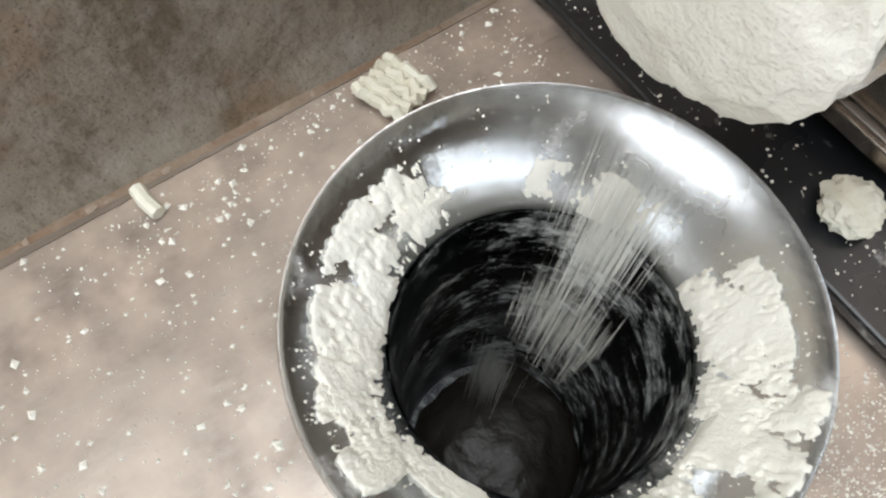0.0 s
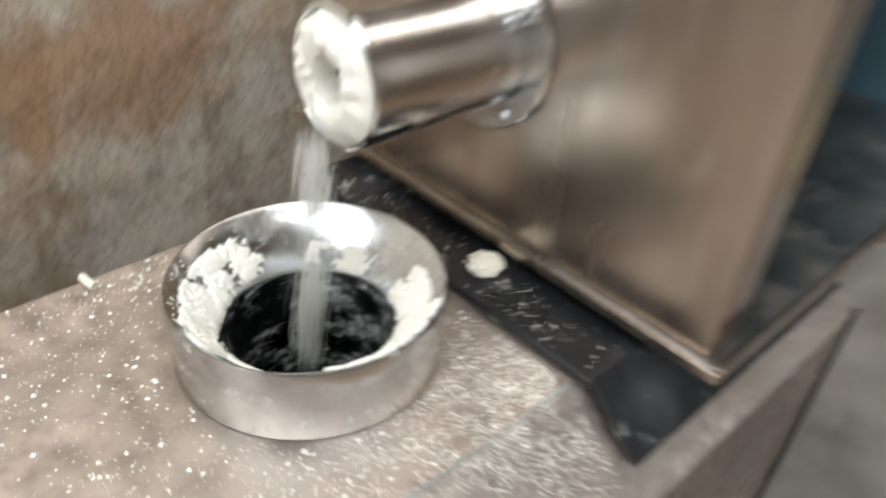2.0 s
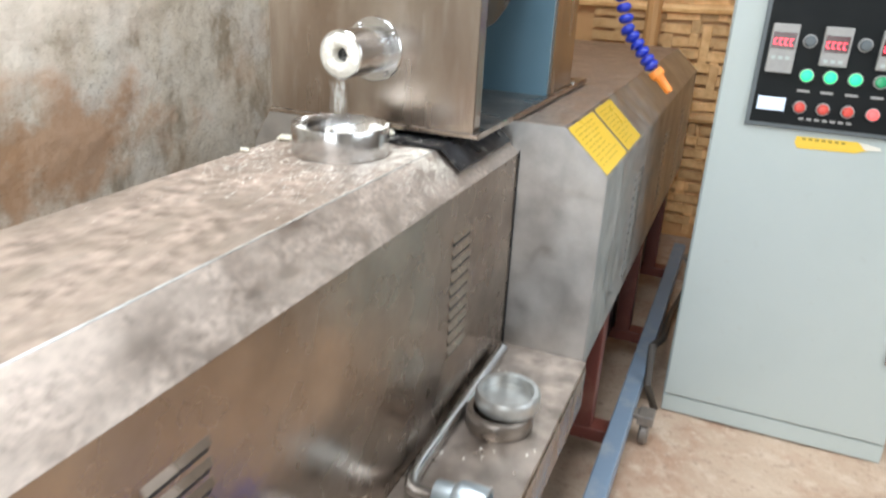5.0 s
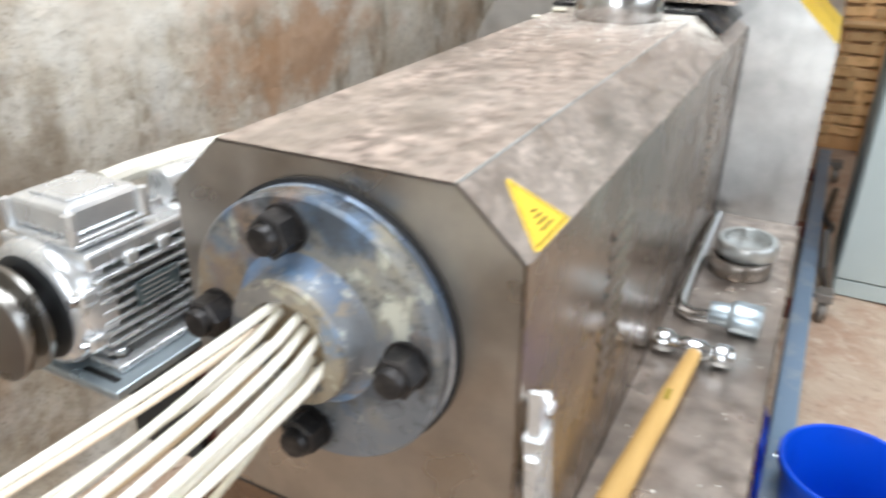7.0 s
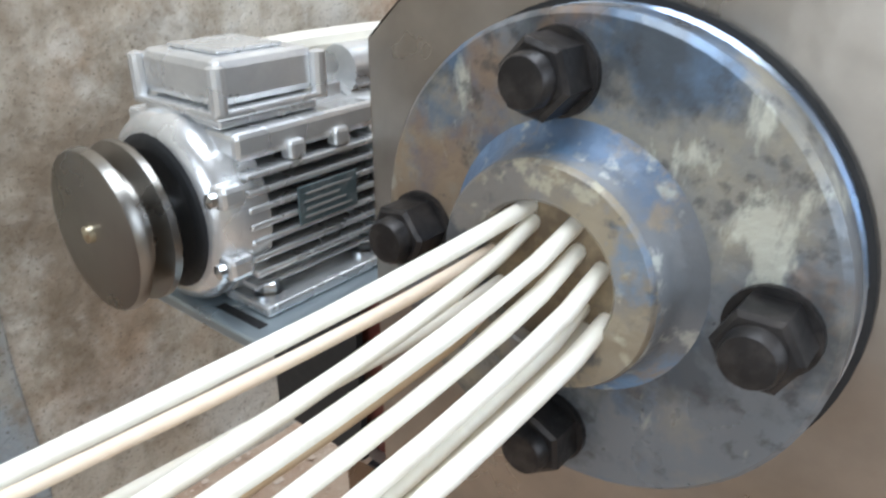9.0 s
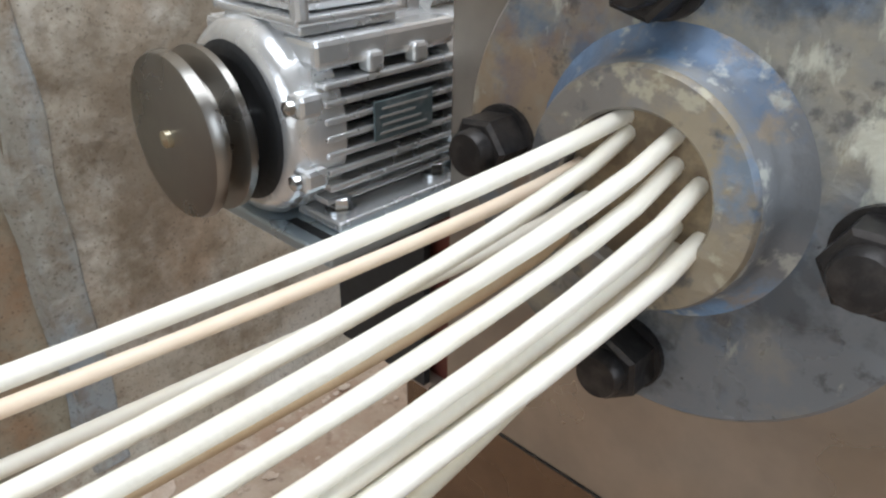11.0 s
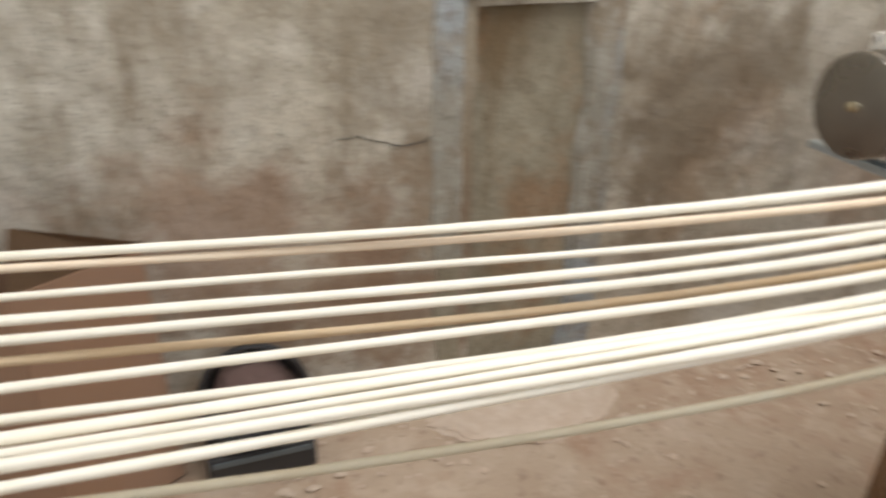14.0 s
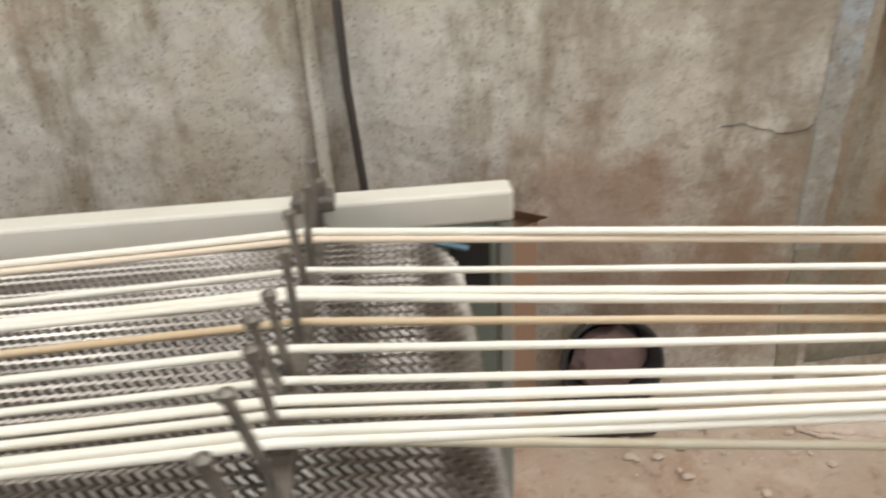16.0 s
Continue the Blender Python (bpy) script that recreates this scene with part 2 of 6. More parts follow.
RED_DIGIT = mat("lit_red_digits", (0.5, 0.02, 0.03), 0.4, emit=((1.0, 0.06, 0.10), 2.5))
GREEN_LIT = mat("lit_green_lens", (0.02, 0.45, 0.16), 0.3, emit=((0.02, 1.0, 0.30), 1.0))
GREEN_OFF = mat("green_lens", (0.03, 0.32, 0.14), 0.25)
RED_BUTTON = mat("red_button", (0.62, 0.07, 0.05), 0.3)
RED_LIT = mat("lit_red_button", (0.9, 0.1, 0.1), 0.3, emit=((1.0, 0.10, 0.10), 0.8))
LCD = mat("pale_display", (0.55, 0.66, 0.78), 0.3, emit=((0.6, 0.75, 0.95), 0.35))
# glow for the control panel's lamps mirrored in steel
GREEN_GLINT = mat("green_glint", (0.1, 0.7, 0.2), 0.3, emit=((0.05, 1.0, 0.25), 4.0))
RED_GLINT = mat("red_glint", (0.6, 0.05, 0.03), 0.3, emit=((1.0, 0.06, 0.03), 1.0))
HOSE_BLUE = mat("blue_plastic_hose", (0.012, 0.03, 0.36), 0.32, rough_var=0.06)
ORANGE = mat("orange_nozzle", (0.80, 0.26, 0.05), 0.4)
BLUE_BUCKET = mat("blue_plastic_bucket", (0.004, 0.075, 0.62), 0.34, spots=[(9, 0.45, 0.7, (0.004, 0.055, 0.48), 0.6, 4)], rough_var=0.06)
WOOD = mat("ash_handle", (0.66, 0.42, 0.15), 0.42, spots=[(6, 0.4, 0.7, (0.52, 0.30, 0.09), 0.7, 5)], stretch=(8, 1, 8), bump=[(30, 0.08)])
TOOL = mat("chromed_tool_steel", (0.66, 0.68, 0.70), 0.20, 1.0, spots=[(25, 0.5, 0.7, (0.4, 0.4, 0.4), 0.6, 5)], rough_var=0.08)
TOOL_GREY = mat("grey_socket_steel", (0.46, 0.53, 0.57), 0.36, 0.8, rough_var=0.1)
PALE_STEEL = mat("dull_bright_ring", (0.52, 0.54, 0.53), 0.36, 0.8, spots=[(20, 0.45, 0.7, (0.34, 0.32, 0.29), 0.8, 6)], rough_var=0.1)
GLASSY = mat("worn_steel_ring", (0.27, 0.24, 0.21), 0.34, 0.85, spots=[(20, 0.45, 0.7, (0.16, 0.115, 0.085), 0.8, 5)], rough_var=0.12)
OXBLOOD = mat("oxblood_painted_frame", (0.13, 0.035, 0.026), 0.45, spots=[(9, 0.5, 0.7, (0.22, 0.10, 0.07), 0.6, 5)], bump=[(60, 0.08)])
BEAM_BLUE = mat("blue_grey_painted_beam", (0.20, 0.28, 0.38), 0.42, spots=[(12, 0.5, 0.72, (0.40, 0.42, 0.43), 0.7, 5)], bump=[(60, 0.08)])
RUBBER = mat("worn_castor", (0.20, 0.18, 0.16), 0.5, 0.3, spots=[(30, 0.45, 0.7, (0.36, 0.32, 0.28), 0.7, 4)])
RAIL = mat("off_white_rail_paint", (0.72, 0.70, 0.62), 0.4, spots=[(8, 0.5, 0.75, (0.6, 0.57, 0.48), 0.5, 4)], bump=[(90, 0.05)])
POST = mat("dull_grey_post_paint", (0.30, 0.31, 0.28), 0.45, spots=[(8, 0.45, 0.7, (0.22, 0.225, 0.20), 0.6, 6)], bump=[(90, 0.05)])
GREENPANEL = mat("grey_green_side_plate", (0.17, 0.20, 0.17), 0.45, spots=[(5, 0.4, 0.7, (0.12, 0.14, 0.12), 0.6, 4)], bump=[(70, 0.06)])
BELT = mat("woven_wire_belt", (0.40, 0.37, 0.335), 0.34, 0.9, spots=[(10, 0.4, 0.7, (0.26, 0.22, 0.18), 0.7, 4)], rough_var=0.1)
BELT_DARK = mat("belt_underside", (0.12, 0.105, 0.09), 0.6, 0.3)
PIN = mat("grey_steel_pin", (0.20, 0.18, 0.16), 0.45, 0.7, spots=[(60, 0.45, 0.7, (0.32, 0.29, 0.25), 0.7, 4)])
CARD = mat("brown_cardboard", (0.33, 0.205, 0.14), 0.85, spots=[(5, 0.4, 0.7, (0.33, 0.19, 0.11), 0.7, 4)], bump=[(120, 0.08)])
# darker copy of the cardboard, with the inner shade in its colour
CARD_SHADED = mat("shaded_cardboard_inside", (0.24, 0.15, 0.09), 0.9, spots=[(5, 0.4, 0.7, (0.19, 0.12, 0.07), 0.7, 4)])
TUB = mat("black_tub", (0.03, 0.03, 0.032), 0.4, rough_var=0.1)
PINKCLOTH = mat("dusky_sack", (0.17, 0.11, 0.10), 0.9, bump=[(60, 0.4)])
CABLE = mat("dark_cable", (0.05, 0.042, 0.035), 0.5)
PLASTER = mat(
    "stained_cement_plaster", (0.50, 0.45, 0.365), 0.92,
    spots=[(1.3, 0.40, 0.60, (0.56, 0.53, 0.46), 0.9, 6), (2.4, 0.49, 0.61, (0.33, 0.245, 0.165), 0.55, 12, (1, 1, 0.6)), (6.5, 0.53, 0.64, (0.20, 0.15, 0.095), 0.7, 12, (1, 1, 0.33)),
           (4, 0.51, 0.61, (0.58, 0.56, 0.51), 0.75, 12), (2.2, 0.54, 0.66, (0.37, 0.22, 0.12), 0.5, 11), (26, 0.50, 0.70, (0.23, 0.185, 0.13), 0.45, 9), (13, 0.54, 0.66, (0.62, 0.59, 0.53), 0.5, 10),
           (70, 0.57, 0.70, (0.15, 0.12, 0.085), 0.4, 6), (190, 0.60, 0.66, (0.07, 0.055, 0.04), 0.6, 3)],
    bump=[(9, 0.25), (40, 0.22), (150, 0.3)])


def stains_and_light(m, patches):
    """Rust and damp stains, and painted light and shade: (centre y, z, half width, half height, colour, strength), with
    ragged edges.
    """
    n, l = m.node_tree.nodes, m.node_tree.links
    b = n["Principled BSDF"]
    co = n.new("ShaderNodeTexCoord")
    rag = n.new("ShaderNodeTexNoise")
    rag.inputs["Scale"].default_value, rag.inputs["Detail"].default_value = 5.5, 11
    rag.inputs["Roughness"].default_value = 0.66
    l.new(co.outputs["Object"], rag.inputs["Vector"])
    for y, z, hy, hz, col, strength in patches:
        mp = n.new("ShaderNodeMapping")
        mp.inputs["Location"].default_value = (0, -y / hy, -z / hz)
        mp.inputs["Scale"].default_value = (0, 1 / hy, 1 / hz)
        l.new(co.outputs["Object"], mp.inputs[0])
        ln = n.new("ShaderNodeVectorMath")
        ln.operation = "LENGTH"
        l.new(mp.outputs[0], ln.inputs[0])
        w = n.new("ShaderNodeMath")
        w.operation, w.inputs[1].default_value = "MULTIPLY_ADD", -4.2
        l.new(rag.outputs["Fac"], w.inputs[0])
        l.new(ln.outputs["Value"], w.inputs[2])
        r = n.new("ShaderNodeMapRange")
        r.inputs["From Min"].default_value, r.inputs["From Max"].default_value = -0.95, -1.75
        r.inputs["To Max"].default_value = strength
        l.new(w.outputs[0], r.inputs["Value"])
        x = n.new("ShaderNodeMix")
        x.data_type = "RGBA"
        l.new(r.outputs[0], x.inputs[0])
        l.new(b.inputs["Base Color"].links[0].from_socket, x.inputs[6])
        x.inputs[7].default_value = (*col, 1)
        l.new(x.outputs[2], b.inputs["Base Color"])


# pale patches paint in brighter light, dark ones damp with shade, brown ones rust
stains_and_light(PLASTER, [(0.95, 1.40, 0.62, 0.55, (0.70, 0.63, 0.55), 0.8), (0.55, 0.95, 0.20, 0.18, (0.62, 0.57, 0.49), 0.6), (0.13, 0.60, 0.26, 0.34, (0.17, 0.125, 0.08), 0.7), (-0.30, 0.42, 0.32, 0.34, (0.20, 0.155, 0.10), 0.65), (-0.25, 0.95, 0.25, 0.12, (0.20, 0.16, 0.11), 0.7), (-0.50, 0.80, 0.26, 0.26, (0.27, 0.225, 0.165), 0.65), (1.05, 0.80, 0.35, 0.16, (0.33, 0.175, 0.08), 0.75), (0.62, 1.28, 0.20, 0.26, (0.36, 0.22, 0.125), 0.5),
                (-0.75, 0.42, 0.40, 0.18, (0.29, 0.18, 0.12), 0.7), (-0.45, 0.22, 0.35, 0.16, (0.25, 0.16, 0.105), 0.7)])
PANEL_PLASTER = mat(
    "olive_stained_plaster", (0.25, 0.215, 0.155), 0.92,
    spots=[(5, 0.45, 0.62, (0.40, 0.37, 0.29), 0.85, 10, (1, 1, 0.6)), (6, 0.50, 0.62, (0.17, 0.115, 0.06), 0.85, 10, (1, 1, 0.4)), (3, 0.53, 0.62, (0.33, 0.18, 0.09), 0.6, 9), (40, 0.52, 0.72, (0.18, 0.15, 0.1), 0.6, 8), (160, 0.58, 0.68, (0.08, 0.06, 0.04), 0.5, 3)],
    bump=[(12, 0.2), (60, 0.25), (160, 0.3)])
BLUE_PLASTER = mat(
    "blue_grey_cement_band", (0.34, 0.325, 0.28), 0.92,
    spots=[(7, 0.46, 0.60, (0.33, 0.375, 0.41), 0.85, 10, (1, 1, 0.35)), (6, 0.51, 0.62, (0.25, 0.185, 0.12), 0.85, 10, (1, 1, 0.5)), (20, 0.52, 0.66, (0.50, 0.485, 0.44), 0.6, 9), (26, 0.50, 0.68, (0.22, 0.17, 0.12), 0.6, 8), (160, 0.58, 0.68, (0.08, 0.06, 0.04), 0.5, 3)],
    bump=[(20, 0.2), (60, 0.25), (160, 0.3)])
FLOOR = mat(
    "worn_cement_floor", (0.46, 0.345, 0.255), 0.82,
    spots=[(2.2, 0.42, 0.62, (0.55, 0.44, 0.34), 0.8, 7), (5, 0.48, 0.64, (0.40, 0.25, 0.17), 0.7, 8), (14, 0.52, 0.66, (0.62, 0.51, 0.41), 0.65, 8), (40, 0.56, 0.70, (0.26, 0.17, 0.12), 0.6, 6), (120, 0.6, 0.7, (0.66, 0.56, 0.46), 0.5, 4)],
    bump=[(12, 0.25), (60, 0.4)])
RUBBLE = mat("plaster_rubble", (0.60, 0.48, 0.38), 0.95, spots=[(40, 0.4, 0.7, (0.72, 0.62, 0.53), 0.7, 5)], bump=[(60, 0.4)])
BAMBOO = mat("split_bamboo", (0.82, 0.52, 0.24), 0.5, spots=[(14, 0.4, 0.7, (0.54, 0.27, 0.085), 0.7, 5), (50, 0.55, 0.72, (0.80, 0.54, 0.26), 0.6, 5)], bump=[(60, 0.15)], island=0.22)
BAMBOO_POST = mat("bamboo_post", (0.68, 0.39, 0.17), 0.5, spots=[(12, 0.4, 0.7, (0.52, 0.27, 0.10), 0.7, 5)], bump=[(50, 0.2)], stretch=(1, 1, 0.2))
WALLPAINT = mat("dim_plaster", (0.34, 0.31, 0.27), 0.9, spots=[(2, 0.4, 0.65, (0.27, 0.24, 0.20), 0.7, 5)], bump=[(30, 0.2)])

# ---------- mesh helpers ----------


def finish(name, bm, material, parent=None, label="", smooth=False):
    me = bpy.data.meshes.new(name)
    bmesh.ops.recalc_face_normals(bm, faces=bm.faces)
    if smooth:
        for f in bm.faces:
            f.smooth = True
        for e in bm.edges:
            if len(e.link_faces) == 2 and e.calc_face_angle(0) > radians(smooth if smooth > 1 else 35):
                e.smooth = False
    bm.to_mesh(me)
    bm.free()
    me.materials.append(material)
    ob = new(name, me)
    if parent:
        ob.parent = parent
    if label:
        ob["label"] = label
    return ob


def part(name, bm, material, parent, label="", smooth=False):
    return finish(name, bm, material, parent, label, smooth)


def base(name, label, category, at=(0, 0, 0), group=""):
    ob = new(name)
    ob.location = at
    ob.empty_display_size = 0.05
    return tagged(ob, label, category, group)


def box(x0, x1, y0, y1, z0, z1, bevel=0.0, bm=None):
    bm = bm or bmesh.new()
    r = bmesh.ops.create_cube(bm, size=1, matrix=Matrix.LocRotScale(((x0 + x1) / 2, (y0 + y1) / 2, (z0 + z1) / 2), None, (x1 - x0, y1 - y0, z1 - z0)))
    if bevel:
        vs = set(r["verts"])
        es = [e for e in bm.edges if e.verts[0] in vs and e.verts[1] in vs]
        bmesh.ops.bevel(bm, geom=es, offset=bevel, segments=2, affect="EDGES", profile=0.5)
    return bm


def prism(profile, y0, y1, bevel=0.0, bm=None, axis="y"):
    """A closed profile of (x, z) drawn out along y (or of (x, y) along z, or (y, z) along x)."""
    bm = bm or bmesh.new()
    put = {"y": lambda a, b, c: (a, c, b), "z": lambda a, b, c: (a, b, c), "x": lambda a, b, c: (c, a, b)}[axis]
    lo = [bm.verts.new(put(a, b, y0)) for a, b in profile]
    hi = [bm.verts.new(put(a, b, y1)) for a, b in profile]
    k = len(profile)
    fs = [bm.faces.new(lo), bm.faces.new(hi[::-1])]
    for i in range(k):
        fs.append(bm.faces.new((lo[i], hi[i], hi[(i + 1) % k], lo[(i + 1) % k])))
    if bevel:
        bmesh.ops.recalc_face_normals(bm, faces=bm.faces)
        bmesh.ops.bevel(bm, geom=list({e for f in fs for e in f.edges}), offset=bevel, segments=2, affect="EDGES")
    return bm


def lathe(profile, m=Matrix(), seg=48, bm=None, closed=False):
    """(radius, height) turned round the local z axis, placed by m."""
    bm = bm or bmesh.new()
    rings = []
    for r, h in profile:
        if r < 1e-6:
            rings.append([bm.verts.new(m @ Vector((0, 0, h)))])
        else:
            rings.append([bm.verts.new(m @ Vector((r * math.cos(2 * math.pi * i / seg), r * math.sin(2 * math.pi * i / seg), h))) for i in range(seg)])
    pairs = list(zip(rings, rings[1:] + ([rings[0]] if closed else [])))
    if not closed:
        pairs = pairs[:len(rings) - 1]
    for a, b in pairs:
        for i in range(seg):
            j = (i + 1) % seg
            if len(a) == 1 and len(b) == 1:
                break
            if len(a) == 1:
                bm.faces.new((a[0], b[j], b[i]))
            elif len(b) == 1:
                bm.faces.new((a[i], a[j], b[0]))
            else:
                bm.faces.new((a[i], a[j], b[j], b[i]))
    return bm


def tube(points, radius, seg=8, bm=None, squash=1.0, radii=None):
    """A round bar along a line of points."""
    bm = bm or bmesh.new()
    pts = [Vector(p) for p in points]
    side = Vector((0.01, 0.0, 1.0))
    rings = []
    for i, p in enumerate(pts):
        d = (pts[min(i + 1, len(pts) - 1)] - pts[max(i - 1, 0)]).normalized()
        u = d.cross(side if abs(d.dot(side)) < 0.95 else Vector((1, 0, 0))).normalized()
        v = u.cross(d)
        rr = radii[i] if radii else radius
        rings.append([bm.verts.new(p + u * rr * math.cos(2 * math.pi * k / seg) + v * rr * squash * math.sin(2 * math.pi * k / seg)) for k in range(seg)])
    for a, b in zip(rings, rings[1:]):
        for k in range(seg):
            bm.faces.new((a[k], a[(k + 1) % seg], b[(k + 1) % seg], b[k]))
    bm.faces.new(rings[0][::-1])
    bm.faces.new(rings[-1])
    return bm


ALONG_Y = Matrix.Rotation(radians(90), 4, "X")     # local z runs to -y


def along_y(x, y, z):
    return Matrix.Translation((x, y, z)) @ ALONG_Y


def sheet(x0, x1, y0, y1, nx, ny, height, bm=None):
    bm = bm or bmesh.new()
    g = [[bm.verts.new((x0 + (x1 - x0) * i / nx, y0 + (y1 - y0) * j / ny, height(x0 + (x1 - x0) * i / nx, y0 + (y1 - y0) * j / ny))) for j in range(ny + 1)] for i in range(nx + 1)]
    for i in range(nx):
        for j in range(ny):
            bm.faces.new((g[i][j], g[i + 1][j], g[i + 1][j + 1], g[i][j + 1]))
    return bm


def lump(x, y, z, rx, ry, rz, seed, bm=None, sub=3, rough=0.25, freq=2.2):
    """An uneven heap or crumb."""
    bm = bm or bmesh.new()
    r = bmesh.ops.create_icosphere(bm, subdivisions=sub, radius=1)
    for v in r["verts"]:
        k = 1 + rough * noise.fractal(v.co * freq + Vector((seed * 7.3, seed * 1.7, 0)), 0.6, 2.0, 4)
        v.co = Vector((x + v.co.x * rx * k, y + v.co.y * ry * k, z + v.co.z * rz * k))
    return bm


# ---------- the setting ----------
WX = -0.89


def build_setting():
    n = noise.noise
    floor = finish("floor", sheet(WX - 0.1, 2.5, -3.3, 4.2, 90, 170, lambda x, y: 0.006 * n(Vector((x * 2, y * 2, 0))) + 0.003 * n(Vector((x * 9, y * 9, 3))) - 0.005), FLOOR, smooth=True)
    tagged(floor, "worn reddish-brown cement floor with dusty patches", "floor", kind="structure")

    # the stained wall: a plaster skin with a bricked-up recess framed by blue-grey bands
    def depth(y, z):
        d = 0.012 * n(Vector((y * 1.3, z * 1.3, 5))) + 0.005 * n(Vector((y * 6, z * 6, 1))) + 0.002 * n(Vector((y * 22, z * 22, 2)))
        if z < 0.06:
            d += 0.02 * (0.06 - z) / 0.06
        return d

    bm = bmesh.new()
    ny, nz = 230, 92
    ys = [-3.3 + 7.5 * i / ny for i in range(ny + 1)]
    zs = [-0.03 + 2.93 * k / nz for k in range(nz + 1)]
    g = [[bm.verts.new((WX + depth(y, z), y, z)) for z in zs] for y in ys]
    for i in range(ny):
        for k in range(nz):
            yc, zc = (ys[i] + ys[i + 1]) / 2, (zs[k] + zs[k + 1]) / 2
            if -0.345 < yc < -0.105 and 0.05 < zc < 0.81:
                continue
            bm.faces.new((g[i][k], g[i][k + 1], g[i + 1][k + 1], g[i + 1][k]))
    back = [bm.verts.new((WX - 0.18, y, z)) for y, z in ((-3.3, -0.03), (4.2, -0.03), (4.2, 2.9), (-3.3, 2.9))]
    bm.faces.new(back)
    wall = tagged(finish("wall_west", bm, PLASTER, smooth=True), "grey-brown cement plaster wall with rust stains, damp and painted light and shade", "wall", kind="structure")

    bm = bmesh.new()
    g = [[bm.verts.new((WX - 0.016 + depth(y, z) * 0.8, y, z)) for z in (0.02 + 0.84 * k / 24 for k in range(25))] for y in (-0.40 + 0.34 * i / 14 for i in range(15))]
    for i in range(14):
        for k in range(24):
            bm.faces.new((g[i][k], g[i][k + 1], g[i + 1][k + 1], g[i + 1][k]))
    part("recess_panel", bm, PANEL_PLASTER, wall, "olive-stained plaster filling of a walled-up opening", True)

    def band(name, y0, y1, z0, z1, out, seed, material):
        bm = bmesh.new()
        ky, kz = 6, 40
        rows = []
        for k in range(kz + 1):
            z = z0 + (z1 - z0) * k / kz
            wob = 0.014 * n(Vector((seed, z * 7, 0)))
            rows.append([bm.verts.new((WX + depth(y0 + (y1 - y0) * i / ky, z) + (out if 0 < i < ky else -0.014), y0 + (y1 - y0) * i / ky + wob * (1 if i else 1.6), z)) for i in range(ky + 1)])
        for a, b in zip(rows, rows[1:]):
            for i in range(ky):
                bm.faces.new((a[i], a[i + 1], b[i + 1], b[i]))
        return part(name, bm, material, wall, "", True)

    band("cement_band", -0.42, -0.345, 0.34, 0.84, 0.005, 1.0, BLUE_PLASTER)
    band("cement_band", -0.115, -0.035, 0.03, 0.90, 0.006, 4.0, BLUE_PLASTER)
    band("cement_band", -0.41, -0.345, 0.03, 0.36, 0.004, 7.0, PANEL_PLASTER)
    bm = lump(WX + 0.002, -0.225, 0.822, 0.012, 0.135, 0.010, 6, sub=4, rough=0.5, freq=3.0)
    part("lintel_edge", bm, RUBBLE, wall, "pale broken plaster ledge", True)
    # crack in the plaster
    pts = [(WX + depth(y, 0.6) + 0.001, y, 0.585 + 0.012 * math.sin(y * 31) + 0.006 * n(Vector((y * 60, 0, 0)))) for y in (-0.58 + 0.22 * i / 24 for i in range(25))]
    part("crack", tube(pts, 0.0009, 4), INK, wall, "thin dark crack")

    # other sides of the room
    def slab(name, label, bm, material=WALLPAINT, cat="wall"):
        return tagged(finish(name, bm, material), label, cat, kind="structure")

    bm = box(2.35, 2.5, -3.3, 4.2, 0, 1.1)
    box(2.35, 2.5, -3.3, 4.2, 2.4, 2.9, bm=bm)
    box(2.35, 2.5, -3.3, -0.5, 1.1, 2.4, bm=bm)
    box(2.35, 2.5, 1.7, 4.2, 1.1, 2.4, bm=bm)
    slab("wall_east", "plain plastered wall with a wide window opening", bm)
    bm = box(WX, -0.3, -3.3, -3.15, 0, 2.9)
    box(1.3, 2.35, -3.3, -3.15, 0, 2.9, bm=bm)
    box(-0.3, 1.3, -3.3, -3.15, 2.4, 2.9, bm=bm)
    slab("wall_south", "plain plastered wall with an open doorway", bm)
    bm = box(WX - 0.18, 2.5, -3.3, -1.1, 2.9, 2.98)
    box(WX - 0.18, 2.5, 1.5, 4.2, 2.9, 2.98, bm=bm)
    box(WX - 0.18, -0.45, -1.1, 1.5, 2.9, 2.98, bm=bm)
    box(0.75, 2.5, -1.1, 1.5, 2.9, 2.98, bm=bm)
    slab("ceiling", "plain ceiling with a roof light opening", bm, cat="ceiling")


